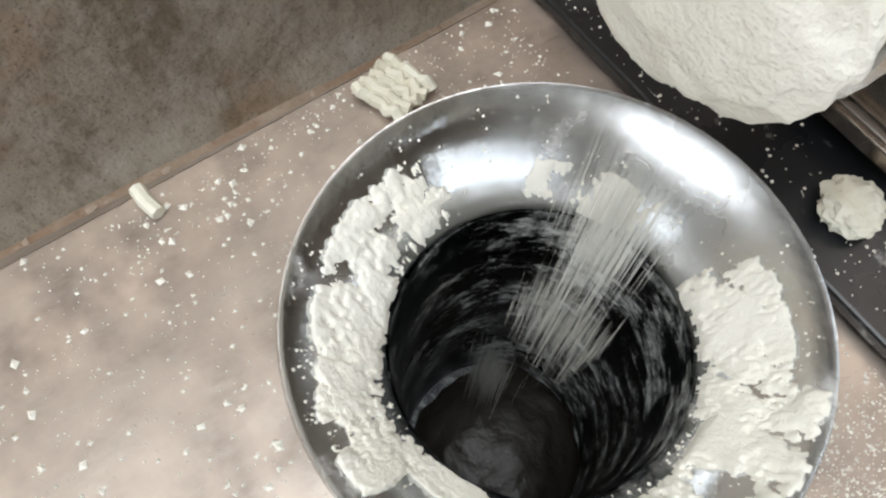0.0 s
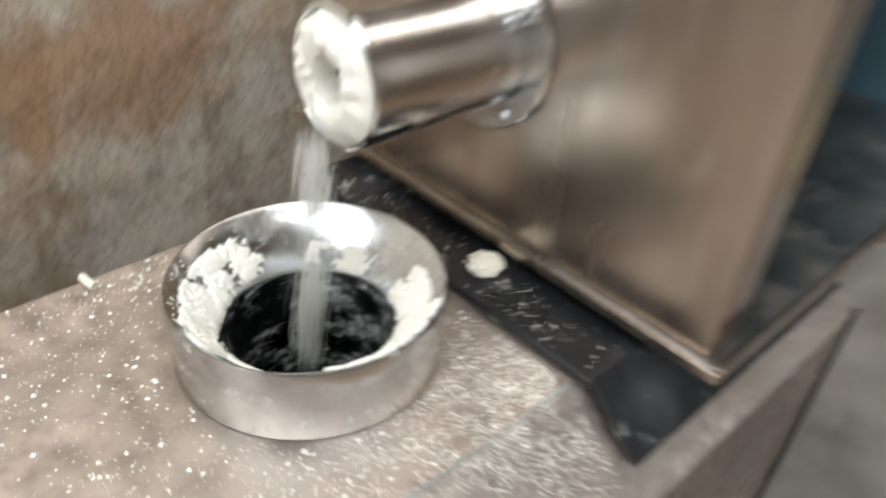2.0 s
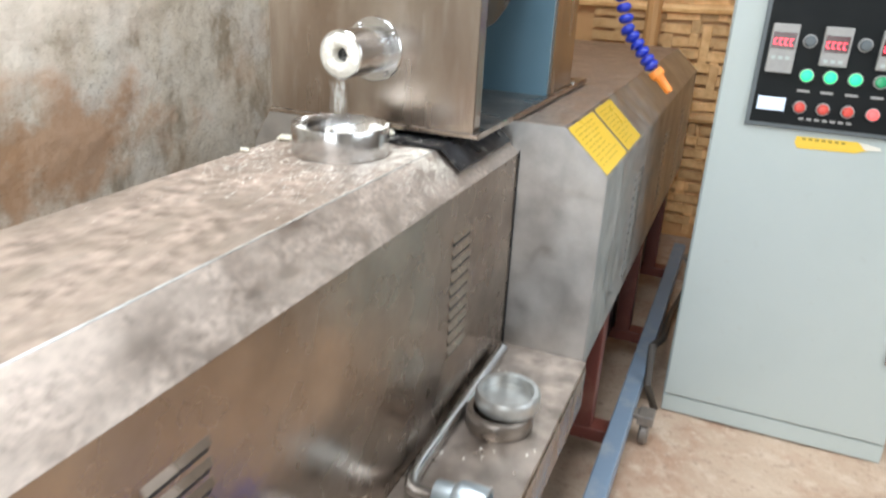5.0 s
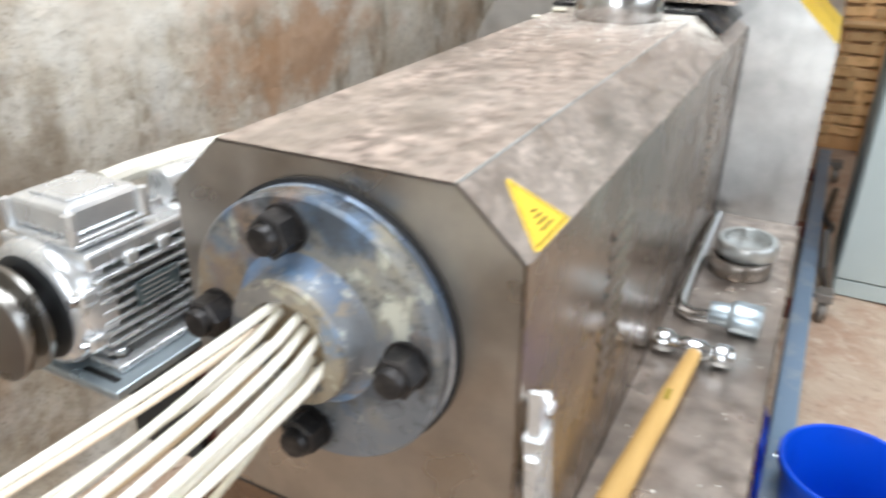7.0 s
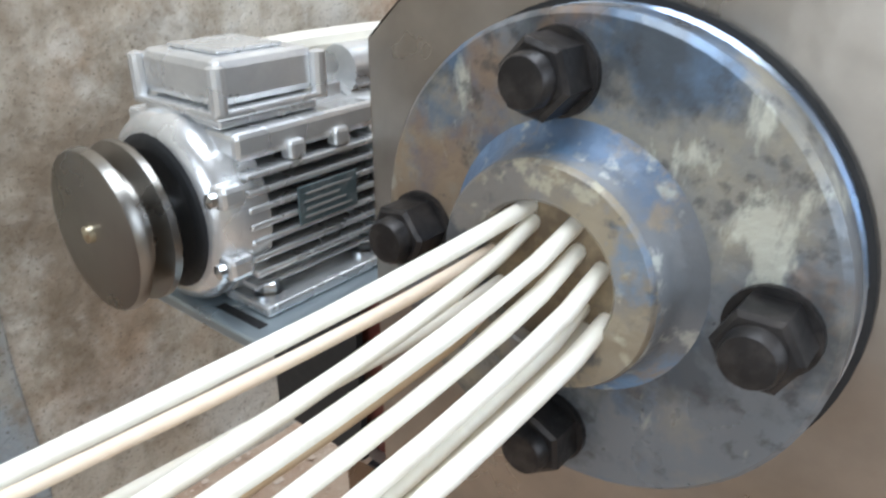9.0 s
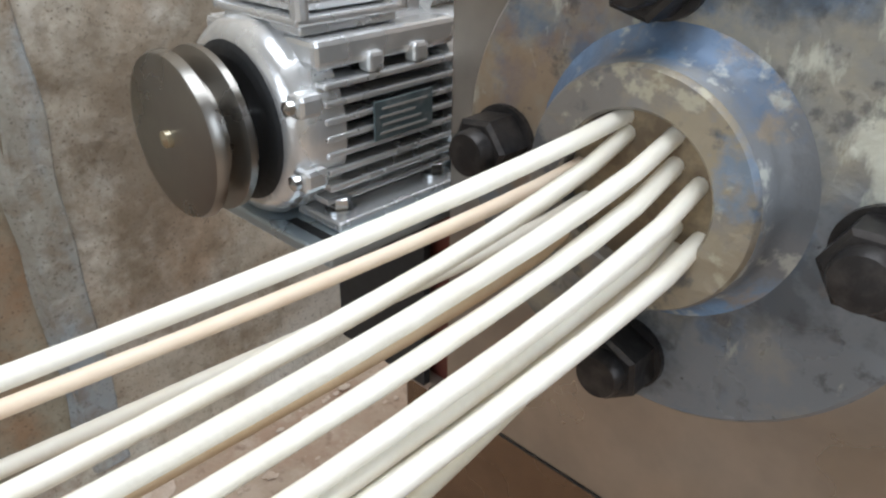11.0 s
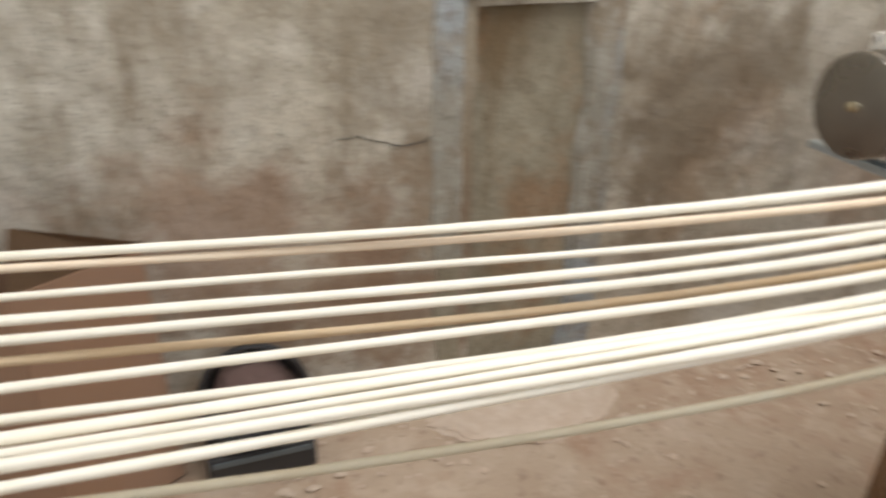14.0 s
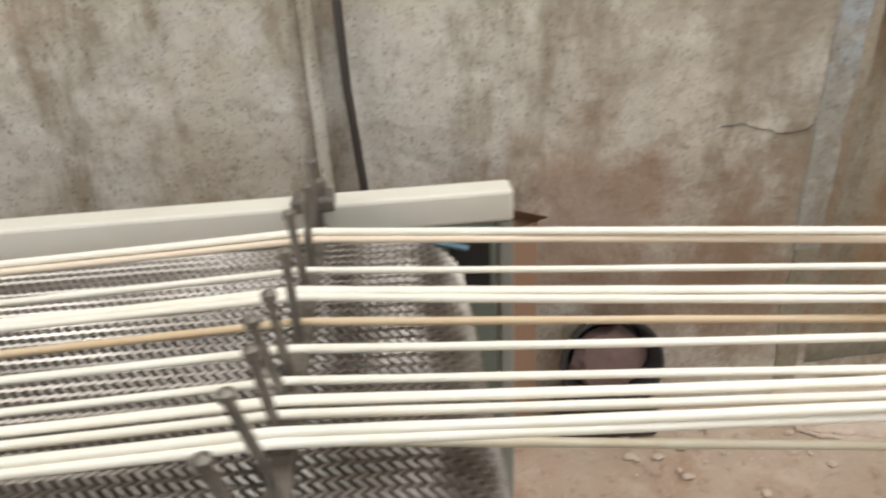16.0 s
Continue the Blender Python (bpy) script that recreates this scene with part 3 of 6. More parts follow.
def build_bamboo_wall():
    Y = 3.62
    wall = tagged(finish("wall_north", box(WX, 2.35, Y + 0.03, Y + 0.1, 0, 2.9), BAMBOO_POST), "woven split-bamboo wall with bamboo posts and rails", "wall", kind="structure")
    # herringbone weave of strips
    strip = box(-0.075, 0.075, -0.004, 0.004, -0.021, 0.021, 0.003)
    me = bpy.data.meshes.new("bamboo_strip")
    strip.to_mesh(me)
    strip.free()
    me.materials.append(BAMBOO)
    up = bpy.data.meshes.new("bamboo_strip")
    b2 = box(-0.021, 0.021, -0.004, 0.004, -0.075, 0.075, 0.003)
    b2.to_mesh(up)
    b2.free()
    up.materials.append(BAMBOO)
    rng = random.Random(5)
    rest = bmesh.new()
    for i in range(24):
        for k in range(26):
            x, z = -0.1 + i * 0.058, 0.1 + k * 0.058
            across = (i + k // 2) % 3 != 0
            if not 0.20 < x < 0.82:
                w, h = (0.075, 0.021) if across else (0.021, 0.075)
                d = rng.uniform(0.0, 0.02)
                box(x - w, x + w, Y + d - 0.004, Y + d + 0.004, z - h, z + h, bm=rest)
                continue
            ob = new("bamboo_strip", me if across else up)
            ob.parent = wall
            ob.location = (x + rng.uniform(-0.006, 0.006), Y + rng.uniform(0.0, 0.02), z + rng.uniform(-0.005, 0.005))
            ob.rotation_euler = (0, rng.uniform(-0.06, 0.06), 0)
    tagged(part("bamboo_weave", rest, BAMBOO, wall, "woven bamboo strips"), kind="stuff")
    for x in (0.12, 0.62, 1.2):
        pts = [(x + 0.006 * math.sin(z * 3 + x * 9), Y - 0.045, z) for z in (0.0 + 2.85 * i / 16 for i in range(17))]
        part("bamboo_post", tube(pts, 0.034, 10, radii=[0.034 + 0.003 * (i % 3 == 0) for i in range(17)]), BAMBOO_POST, wall, "", True)
    for z in (0.62, 1.12, 1.62):
        part("bamboo_rail", tube([(-0.3 + 0.2 * i, Y - 0.02, z + 0.006 * math.sin(i * 2)) for i in range(11)], 0.022, 8), BAMBOO, wall, "", True)


build_setting()
build_bamboo_wall()

# ---------- the extruder ----------
CX, CZ = -0.005, 0.798     # axis of the die


def hexagon(r, m, h0, h1, bm=None):
    bm = bm or bmesh.new()
    lo = [bm.verts.new(m @ Vector((r * math.cos(a), r * math.sin(a), h0))) for a in (i * math.pi / 3 for i in range(6))]
    hi = [bm.verts.new(m @ Vector((r * math.cos(a), r * math.sin(a), h1))) for a in (i * math.pi / 3 for i in range(6))]
    top = [bm.verts.new(m @ Vector((r * 0.86 * math.cos(a), r * 0.86 * math.sin(a), h1 + r * 0.10))) for a in (i * math.pi / 3 for i in range(6))]
    bm.faces.new(lo[::-1])
    bm.faces.new(top)
    for i in range(6):
        j = (i + 1) % 6
        bm.faces.new((lo[i], lo[j], hi[j], hi[i]))
        bm.faces.new((hi[i], hi[j], top[j], top[i]))
    return bm


def louver_mesh(length, side):
    """A pressed louver hood along y, opening downwards."""
    bm = bmesh.new()
    prof = [(0.0, 0.006), (0.0042, -0.003), (0.0032, -0.0034), (0.0, 0.002)]
    lo = [bm.verts.new((side * a, -length / 2, b)) for a, b in prof]
    hi = [bm.verts.new((side * a, length / 2, b)) for a, b in prof]
    bm.faces.new(lo)
    bm.faces.new(hi[::-1])
    for i in range(4):
        bm.faces.new((lo[i], hi[i], hi[(i + 1) % 4], lo[(i + 1) % 4]))
    bmesh.ops.recalc_face_normals(bm, faces=bm.faces)
    me = bpy.data.meshes.new("louver")
    bm.to_mesh(me)
    bm.free()
    return me


def build_extruder():
    ex = base("extruder", "stainless steel screw extruder with a chamfered housing, dusted with flour", "machine")
    # front housing, an eight-sided tunnel in folded sheets
    S = 0.54                       # foot of the end plate
    H = 0.465                      # shelf height
    # top sheet, cut out round the feed throat; its far edge runs slightly outwards
    bm = bmesh.new()
    hx, hy, rr = -0.006, 0.902, 0.058
    edge = lambda y: -0.12 - 0.022 * y
    near = lambda y: 0.12 - 0.003 * y
    rim = [(hx + rr * math.cos(a), hy + rr * math.sin(a)) for a in (2 * math.pi * i / 48 for i in range(48))]

    def square(i):
        a = 2 * math.pi * i / 48
        c, s_ = math.cos(a), math.sin(a)
        k = 0.08 / max(abs(c), abs(s_))
        return hx + c * k, hy + s_ * k

    for z in (0.95, 0.947):
        vi = [bm.verts.new((x, y, z)) for x, y in rim]
        vo = [bm.verts.new((*square(i), z)) for i in range(48)]
        for i in range(48):
            bm.faces.new((vi[i], vi[(i + 1) % 48], vo[(i + 1) % 48], vo[i]))
        for x0, x1, y0, y1 in ((None, None, 0.0, hy - 0.08), (None, None, hy + 0.08, 1.29), (None, hx - 0.08, hy - 0.08, hy + 0.08), (hx + 0.08, None, hy - 0.08, hy + 0.08)):
            q = [(edge(y0) if x0 is None else x0, y0), (near(y0) if x1 is None else x1, y0), (near(y1) if x1 is None else x1, y1), (edge(y1) if x0 is None else x0, y1)]
            bm.faces.new([bm.verts.new((x, y, z)) for x, y in q])
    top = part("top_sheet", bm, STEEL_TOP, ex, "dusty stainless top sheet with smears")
    for s in (-1, 1):
        bm = bmesh.new()
        b = 0.022 * 1.29 if s < 0 else -0.003 * 1.29
        for dx, dz in ((0.0, 0.0), (-s * 0.002, -0.003)):
            g = [[bm.verts.new((s * (0.1203 + b * i / 24 + (0.0612 - b * i / 24) * k / 4) + dx, 1.29 * i / 24, 0.95 - 0.055 * k / 4 + dz)) for k in range(5)] for i in range(25)]
            for i in range(24):
                for k in range(4):
                    bm.faces.new((g[i][k], g[i + 1][k], g[i + 1][k + 1], g[i][k + 1]))
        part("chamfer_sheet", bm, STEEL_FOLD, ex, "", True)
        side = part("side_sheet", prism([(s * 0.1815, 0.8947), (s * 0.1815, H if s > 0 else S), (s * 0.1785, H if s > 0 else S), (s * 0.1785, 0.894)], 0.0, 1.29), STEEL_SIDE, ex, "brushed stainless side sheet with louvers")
        lm = louver_mesh(0.085, s)
        lm.materials.append(STEEL_SIDE)
        slot = bpy.data.meshes.new("slot")
        b = box(-0.0006, 0.0006, -0.04, 0.04, -0.004, 0.004)
        b.to_mesh(slot)
        b.free()
        slot.materials.append(BLACK)
        for y in (0.30, 0.985):
            for k in range(10):
                lo = new("louver", lm)
                lo.parent, lo.location = side, (s * 0.1815, y, 0.605 + 0.0235 * k)
                sl = new("slot", slot)
                sl.parent, sl.location = side, (s * 0.1818, y, 0.598 + 0.0235 * k)
    # thin pale bar added to draw the highlight along the fold
    part("fold_highlight", tube([(0.1195 - 0.003 * y, y, 0.9489) for y in (0.002 + 0.995 * i / 20 for i in range(21))], 0.0019, 8), PALE_STEEL, ex, "pale bar standing in for the highlight on the top sheet's fold", True)
    # end plate with the round cut-out for the barrel
    bm = bmesh.new()
    outer = [(-0.12, 0.948), (0.12, 0.948), (0.179, 0.894), (0.179, S), (-0.179, S), (-0.179, 0.894)]
    seg = 48
    ring = [(CX + 0.1345 * math.cos(2 * math.pi * i / seg), CZ + 0.1345 * math.sin(2 * math.pi * i / seg)) for i in range(seg)]

    def onto(a):
        d = Vector((math.cos(a), math.sin(a)))
        best = 9.0
        for (x0, z0), (x1, z1) in zip(outer, outer[1:] + outer[:1]):
            ex_, ez = x1 - x0, z1 - z0
            det = d.x * -ez + ex_ * d.y
            if abs(det) < 1e-9:
                continue
            px, pz = x0 - CX, z0 - CZ
            t = (px * -ez + ex_ * pz) / det
            u = (d.x * pz - d.y * px) / det
            if t > 0 and -1e-6 <= u <= 1 + 1e-6:
                best = min(best, t)
        return CX + d.x * best, CZ + d.y * best

    angles = sorted([2 * math.pi * i / seg for i in range(seg)] + [math.atan2(z - CZ, x - CX) % (2 * math.pi) for x, z in outer])
    for y, flip in ((-0.002, False), (0.001, True)):
        inner = [bm.verts.new((CX + 0.1345 * math.cos(a), y, CZ + 0.1345 * math.sin(a))) for a in angles]
        rim = [bm.verts.new((onto(a)[0], y, onto(a)[1])) for a in angles]
        for i in range(len(angles)):
            j = (i + 1) % len(angles)
            bm.faces.new((inner[i], inner[j], rim[j], rim[i]))
    part("end_plate", bm, STEEL_END, ex, "plain stainless end plate round the die")
    part("seal_ring", lathe([(0.128, 0.0), (0.1345, 0.0), (0.1345, 0.012), (0.128, 0.012)], along_y(CX, 0.004, CZ), 64, closed=True), BLACK, ex, "black gap ring behind the flange", 40)
    # flanges, collar and die
    part("back_flange", lathe([(0.0, -0.06), (0.129, -0.06), (0.131, -0.058), (0.131, 0.010), (0.129, 0.012), (0.0, 0.012)], along_y(CX, 0.0, CZ), 72), FLANGE_EDGE, ex, "bright turned flange edge", 30)
    fl = part("flange", lathe([(0.0, 0.0135), (0.128, 0.0135), (0.1305, 0.016), (0.1305, 0.032), (0.1275, 0.0355), (0.07, 0.0355), (0.0, 0.0355)], along_y(CX, 0.0, CZ), 72), FLANGE, ex, "heat-tinted steel flange with blue and rusty stains", 30)
    part("collar", lathe([(0.040, 0.034), (0.0735, 0.034), (0.067, 0.040), (0.0615, 0.048), (0.060, 0.062), (0.0585, 0.0645), (0.041, 0.0645), (0.0395, 0.063), (0.0395, 0.036)], along_y(CX - 0.002, 0.0, CZ + 0.005), 64, closed=True), COLLAR, ex, "rusty worn steel collar", 30)
    part("collar_rim", lathe([(0.0742, 0.0356), (0.0676, 0.0402), (0.0621, 0.0482), (0.0606, 0.0605), (0.0602, 0.0609)], along_y(CX - 0.002, 0.0, CZ + 0.005), 64), COLLAR_BLUE, ex, "worn blue paint round the collar", 40)
    part("die_face", lathe([(0.0, 0.054), (0.0396, 0.054), (0.0396, 0.036)], along_y(CX - 0.002, 0.0, CZ + 0.005), 48), DIE, ex, "brown die face with holes", 30)
    for a in (98, 1, 181, 268):
        x, z = CX + 0.101 * math.cos(radians(a)), CZ + 0.101 * math.sin(radians(a))
        m = along_y(x, 0.0, z) @ Matrix.Rotation(radians(a * 1.7), 4, "Z")
        nut = part("nut", hexagon(0.0200, m, 0.0385, 0.059), BOLT, fl, "black hexagon nut")
        part("washer", lathe([(0.0, 0.0352), (0.0218, 0.0352), (0.0218, 0.039), (0.0, 0.039)], m, 32), BOLT, fl)
        part("stud", lathe([(0.0, 0.059), (0.0135, 0.059), (0.0135, 0.0675), (0.012, 0.070), (0.0, 0.0708)], m, 24), BOLT, fl, "rounded stud end", 40)
    # rear housing
    R = [(-0.395, 0.958), (0.27, 0.958), (0.364, 0.871), (0.364, 0.44), (-0.468, 0.44), (-0.468, 0.835)]
    rear = part("rear_housing", prism(R, 1.29, 3.35, 0.002), STEEL_REAR, ex, "wider stainless rear housing")
    part("rear_top_sheet", box(-0.394, 0.269, 1.291, 3.349, 0.9584, 0.9598), STEEL_FOLD, ex, "dusty top sheet of the rear housing")
    for s in (-1, 1):
        lm = louver_mesh(0.13, s)
        lm.materials.append(STEEL_REAR)
        slot = bpy.data.meshes.new("slot")
        b = box(-0.0006, 0.0006, -0.06, 0.06, -0.004, 0.004)
        b.to_mesh(slot)
        b.free()
        slot.materials.append(BLACK)
        for y in (1.80, 2.42, 2.95):
            for k in range(12):
                lo = new("louver", lm)
                lo.parent, lo.location = rear, (0.364 if s > 0 else -0.468, y, 0.50 + 0.024 * k)
                sl = new("slot", slot)
                sl.parent, sl.location = rear, (0.3644 if s > 0 else -0.4684, y, 0.492 + 0.024 * k)
    part("seam", box(0.1822, 0.1838, 1.284, 1.2895, H, 0.9), BLACK, ex)
    # shelf, lip and the lower body
    part("shelf", box(0.1817, 0.372, 0.004, 1.2885, H - 0.012, H - 0.001, 0.002), STEEL_SHELF, ex, "dusty stainless shelf beside the housing")
    part("ledge", box(-0.25, -0.1825, 0.004, 1.2885, S - 0.012, S - 0.001, 0.002), STEEL_TOP, ex, "narrow dusty ledge behind the housing")
    part("shelf_lip", box(0.369, 0.3745, 0.0, 1.285, H - 0.11, H - 0.0135, 0.0015), STEEL_SIDE, ex, "folded shelf edge")
    part("lower_body", box(-0.245, 0.178, 0.012, 1.28, 0.09, S - 0.0125, 0.003), STEEL_LOWER, ex, "stainless lower cover, a brown reflection put into its colour")
    # near-black so that the shade below the shelf lies in its colour
    part("lower_side", box(0.1795, 0.24, 0.012, 1.28, 0.09, H - 0.0125, 0.003), ALU_DARK, ex, "dark box standing in for the shade under the shelf")
    part("front_seam", box(-0.2, 0.2, -0.003, 0.003, S - 0.002, S + 0.0), BLACK, ex)
    # dark sheets added where only shade lies behind the posts
    part("inner_panel", box(0.298, 0.302, 0.9, 1.286, 0.1, H - 0.013), ALU_DARK, ex, "dark sheet added for the shade behind the posts")
    part("inner_panel", box(0.298, 0.302, 1.288, 3.3, 0.1, 0.4395), ALU_DARK, ex, "dark sheet added for the shade behind the posts")
    # base frame
    for y in (0.9, 1.62, 2.25, 2.9):
        for s in (-1, 1):
            part("post", box(s * 0.335 - 0.025, s * 0.335 + 0.025, y - 0.03, y + 0.03, 0.1, 0.439 if y > 1.3 else H - 0.013, 0.003), OXBLOOD, ex, "oxblood painted steel post")
    for s in (-1, 1):
        part("base_beam", box(s * 0.43 - 0.025, s * 0.43 + 0.025, 0.75, 3.2, 0.055, 0.115, 0.004), BEAM_BLUE, ex, "blue-grey painted base beam")
    for y in (0.9, 1.62, 2.25, 2.9):
        part("cross_beam", box(-0.405, 0.405, y - 0.03, y + 0.03, 0.06, 0.1, 0.003), OXBLOOD, ex)
    for y in (1.74, 3.1):
        for s in (-1, 1):
            fork = part("castor", box(s * 0.49 - 0.022, s * 0.49 + 0.022, y - 0.03, y + 0.03, 0.07, 0.1, 0.004), RUBBER, ex)
            part("wheel", lathe([(0.0, -0.013), (0.028, -0.013), (0.034, -0.008), (0.034, 0.008), (0.028, 0.013), (0.0, 0.013)], Matrix.Translation((s * 0.49, y, 0.034)) @ Matrix.Rotation(radians(90), 4, "Y"), 24), RUBBER, fork, "worn castor wheel", 35)
            part("bracket", box(s * 0.455 - 0.012, s * 0.49 + 0.012 if s > 0 else s * 0.455 + 0.012, y - 0.02, y + 0.02, 0.08, 0.096, 0.002) if s > 0 else box(-0.502, -0.443, y - 0.02, y + 0.02, 0.08, 0.096, 0.002), RUBBER, ex)
    # stickers on the chamfers
    nrm = Vector((0.055, 0, 0.0612)).normalized()

    def on_front(y, k, lift):      # k runs 0..1 down the front chamfer
        return Vector((0.12 + 0.0615 * k, y, 0.95 - 0.055 * k)) + nrm * lift

    def flat(points, thick, material, name, parent, label="", n=nrm):
        bm = bmesh.new()
        lo = [bm.verts.new(p) for p in points]
        hi = [bm.verts.new(p + n * thick) for p in points]
        bm.faces.new(lo[::-1])
        bm.faces.new(hi)
        for i in range(len(points)):
            bm.faces.new((lo[i], lo[(i + 1) % len(points)], hi[(i + 1) % len(points)], hi[i]))
        return part(name, bm, material, parent, label)

    def rounded(pts, r):
        out = []
        for i, p in enumerate(pts):
            a, b = pts[i - 1], pts[(i + 1) % len(pts)]
            out += [p.lerp(a, r / (p - a).length), p.lerp((a + b) / 2, 0.35 * r / (p - (a + b) / 2).length), p.lerp(b, r / (p - b).length)]
        return out

    tri = [on_front(0.060, 0.22, 0.0005), on_front(0.018, 0.98, 0.0005), on_front(0.098, 0.98, 0.0005)]
    st = flat(rounded(tri, 0.006), 0.0006, YELLOW, "warning_sticker", ex, "yellow triangular warning sticker")
    mid = sum(tri, Vector()) / 3
    for f0, f1 in ((0.86, 0.80),):
        t0, t1 = [mid.lerp(p, f0) + nrm * 0.0008 for p in tri], [mid.lerp(p, f1) + nrm * 0.0008 for p in tri]
        for i in range(3):
            j = (i + 1) % 3
            flat([t0[i], t0[j], t1[j], t1[i]], 0.0002, INK_SOFT if i != 1 else INK, "sticker_border", st)
    for k in range(4):
        c = mid + nrm * 0.0008 + Vector((0.004 * (k - 1.2), 0, -0.0036 * (k - 1.2)))
        w = 0.004 + 0.003 * k
        flat([c + Vector((0, -w, 0)), c + Vector((0, w, 0)), c + Vector((0.0014, w, -0.0012)), c + Vector((0.0014, -w, -0.0012))], 0.0002, INK, "sticker_mark", st)
    n2 = Vector((0.088, 0, 0.093)).normalized()

    def on_rear(y, k, lift):
        return Vector((0.27 + 0.094 * k, y, 0.958 - 0.087 * k)) + n2 * lift

    for y0, y1 in ((1.297, 1.525), (1.545, 1.728)):
        s2 = flat([on_rear(y0, 0.04, 0.0006), on_rear(y0, 0.97, 0.0006), on_rear(y1, 0.97, 0.0006), on_rear(y1, 0.04, 0.0006)], 0.0006, YELLOW, "notice_sticker", ex, "yellow notice sticker with faded lines", n2)
        rng = random.Random(3)
        for k in range(9):
            a = 0.13 + 0.085 * k
            ya, yb = y0 + 0.02, y1 - 0.02 - rng.uniform(0, 0.05)
            while ya < yb - 0.008:
                ye = min(yb, ya + rng.uniform(0.012, 0.045))
                flat([on_rear(ya, a, 0.0014), on_rear(ya, a + 0.022, 0.0014), on_rear(ye, a + 0.022, 0.0014), on_rear(ye, a, 0.0014)], 0.0002, INK_FAINT, "text_bar", s2, "", n2)
                ya = ye + rng.uniform(0.004, 0.012)
    return ex


build_extruder()


def build_black_plate():
    th = base("feeder_base_plate", "black painted base plate specked with flour, under the feeder", "plate")
    part("plate", box(-0.165, 0.128, 0.999, 1.2, 0.9515, 0.958, 0.0015), BLACKPLATE, th)
    bm = prism([(0.1285, 0.9575), (0.168, 0.9231), (0.165, 0.9186), (0.1275, 0.9515)], 1.002, 1.27, bm=None)
    part("flap", bm, BLACKPLATE, th, "black edge folded over the chamfer")
    part("plate_rear", box(-0.2, 0.15, 1.2005, 1.287, 0.9515, 0.958, 0.0015), BLACKPLATE, th)
    bm = box(-0.15, -0.13, 1.11, 1.28, 0.9585, 0.972, 0.002)
    part("spacer", bm, BLACK, th)
    bm = box(0.10, 0.12, 1.11, 1.28, 0.9585, 0.972, 0.002)
    part("spacer", bm, BLACK, th)


build_black_plate()

# ---------- hopper ring and flour ----------
HX, HY, HZ = -0.006, 0.902, 0.95
HR = 0.0785


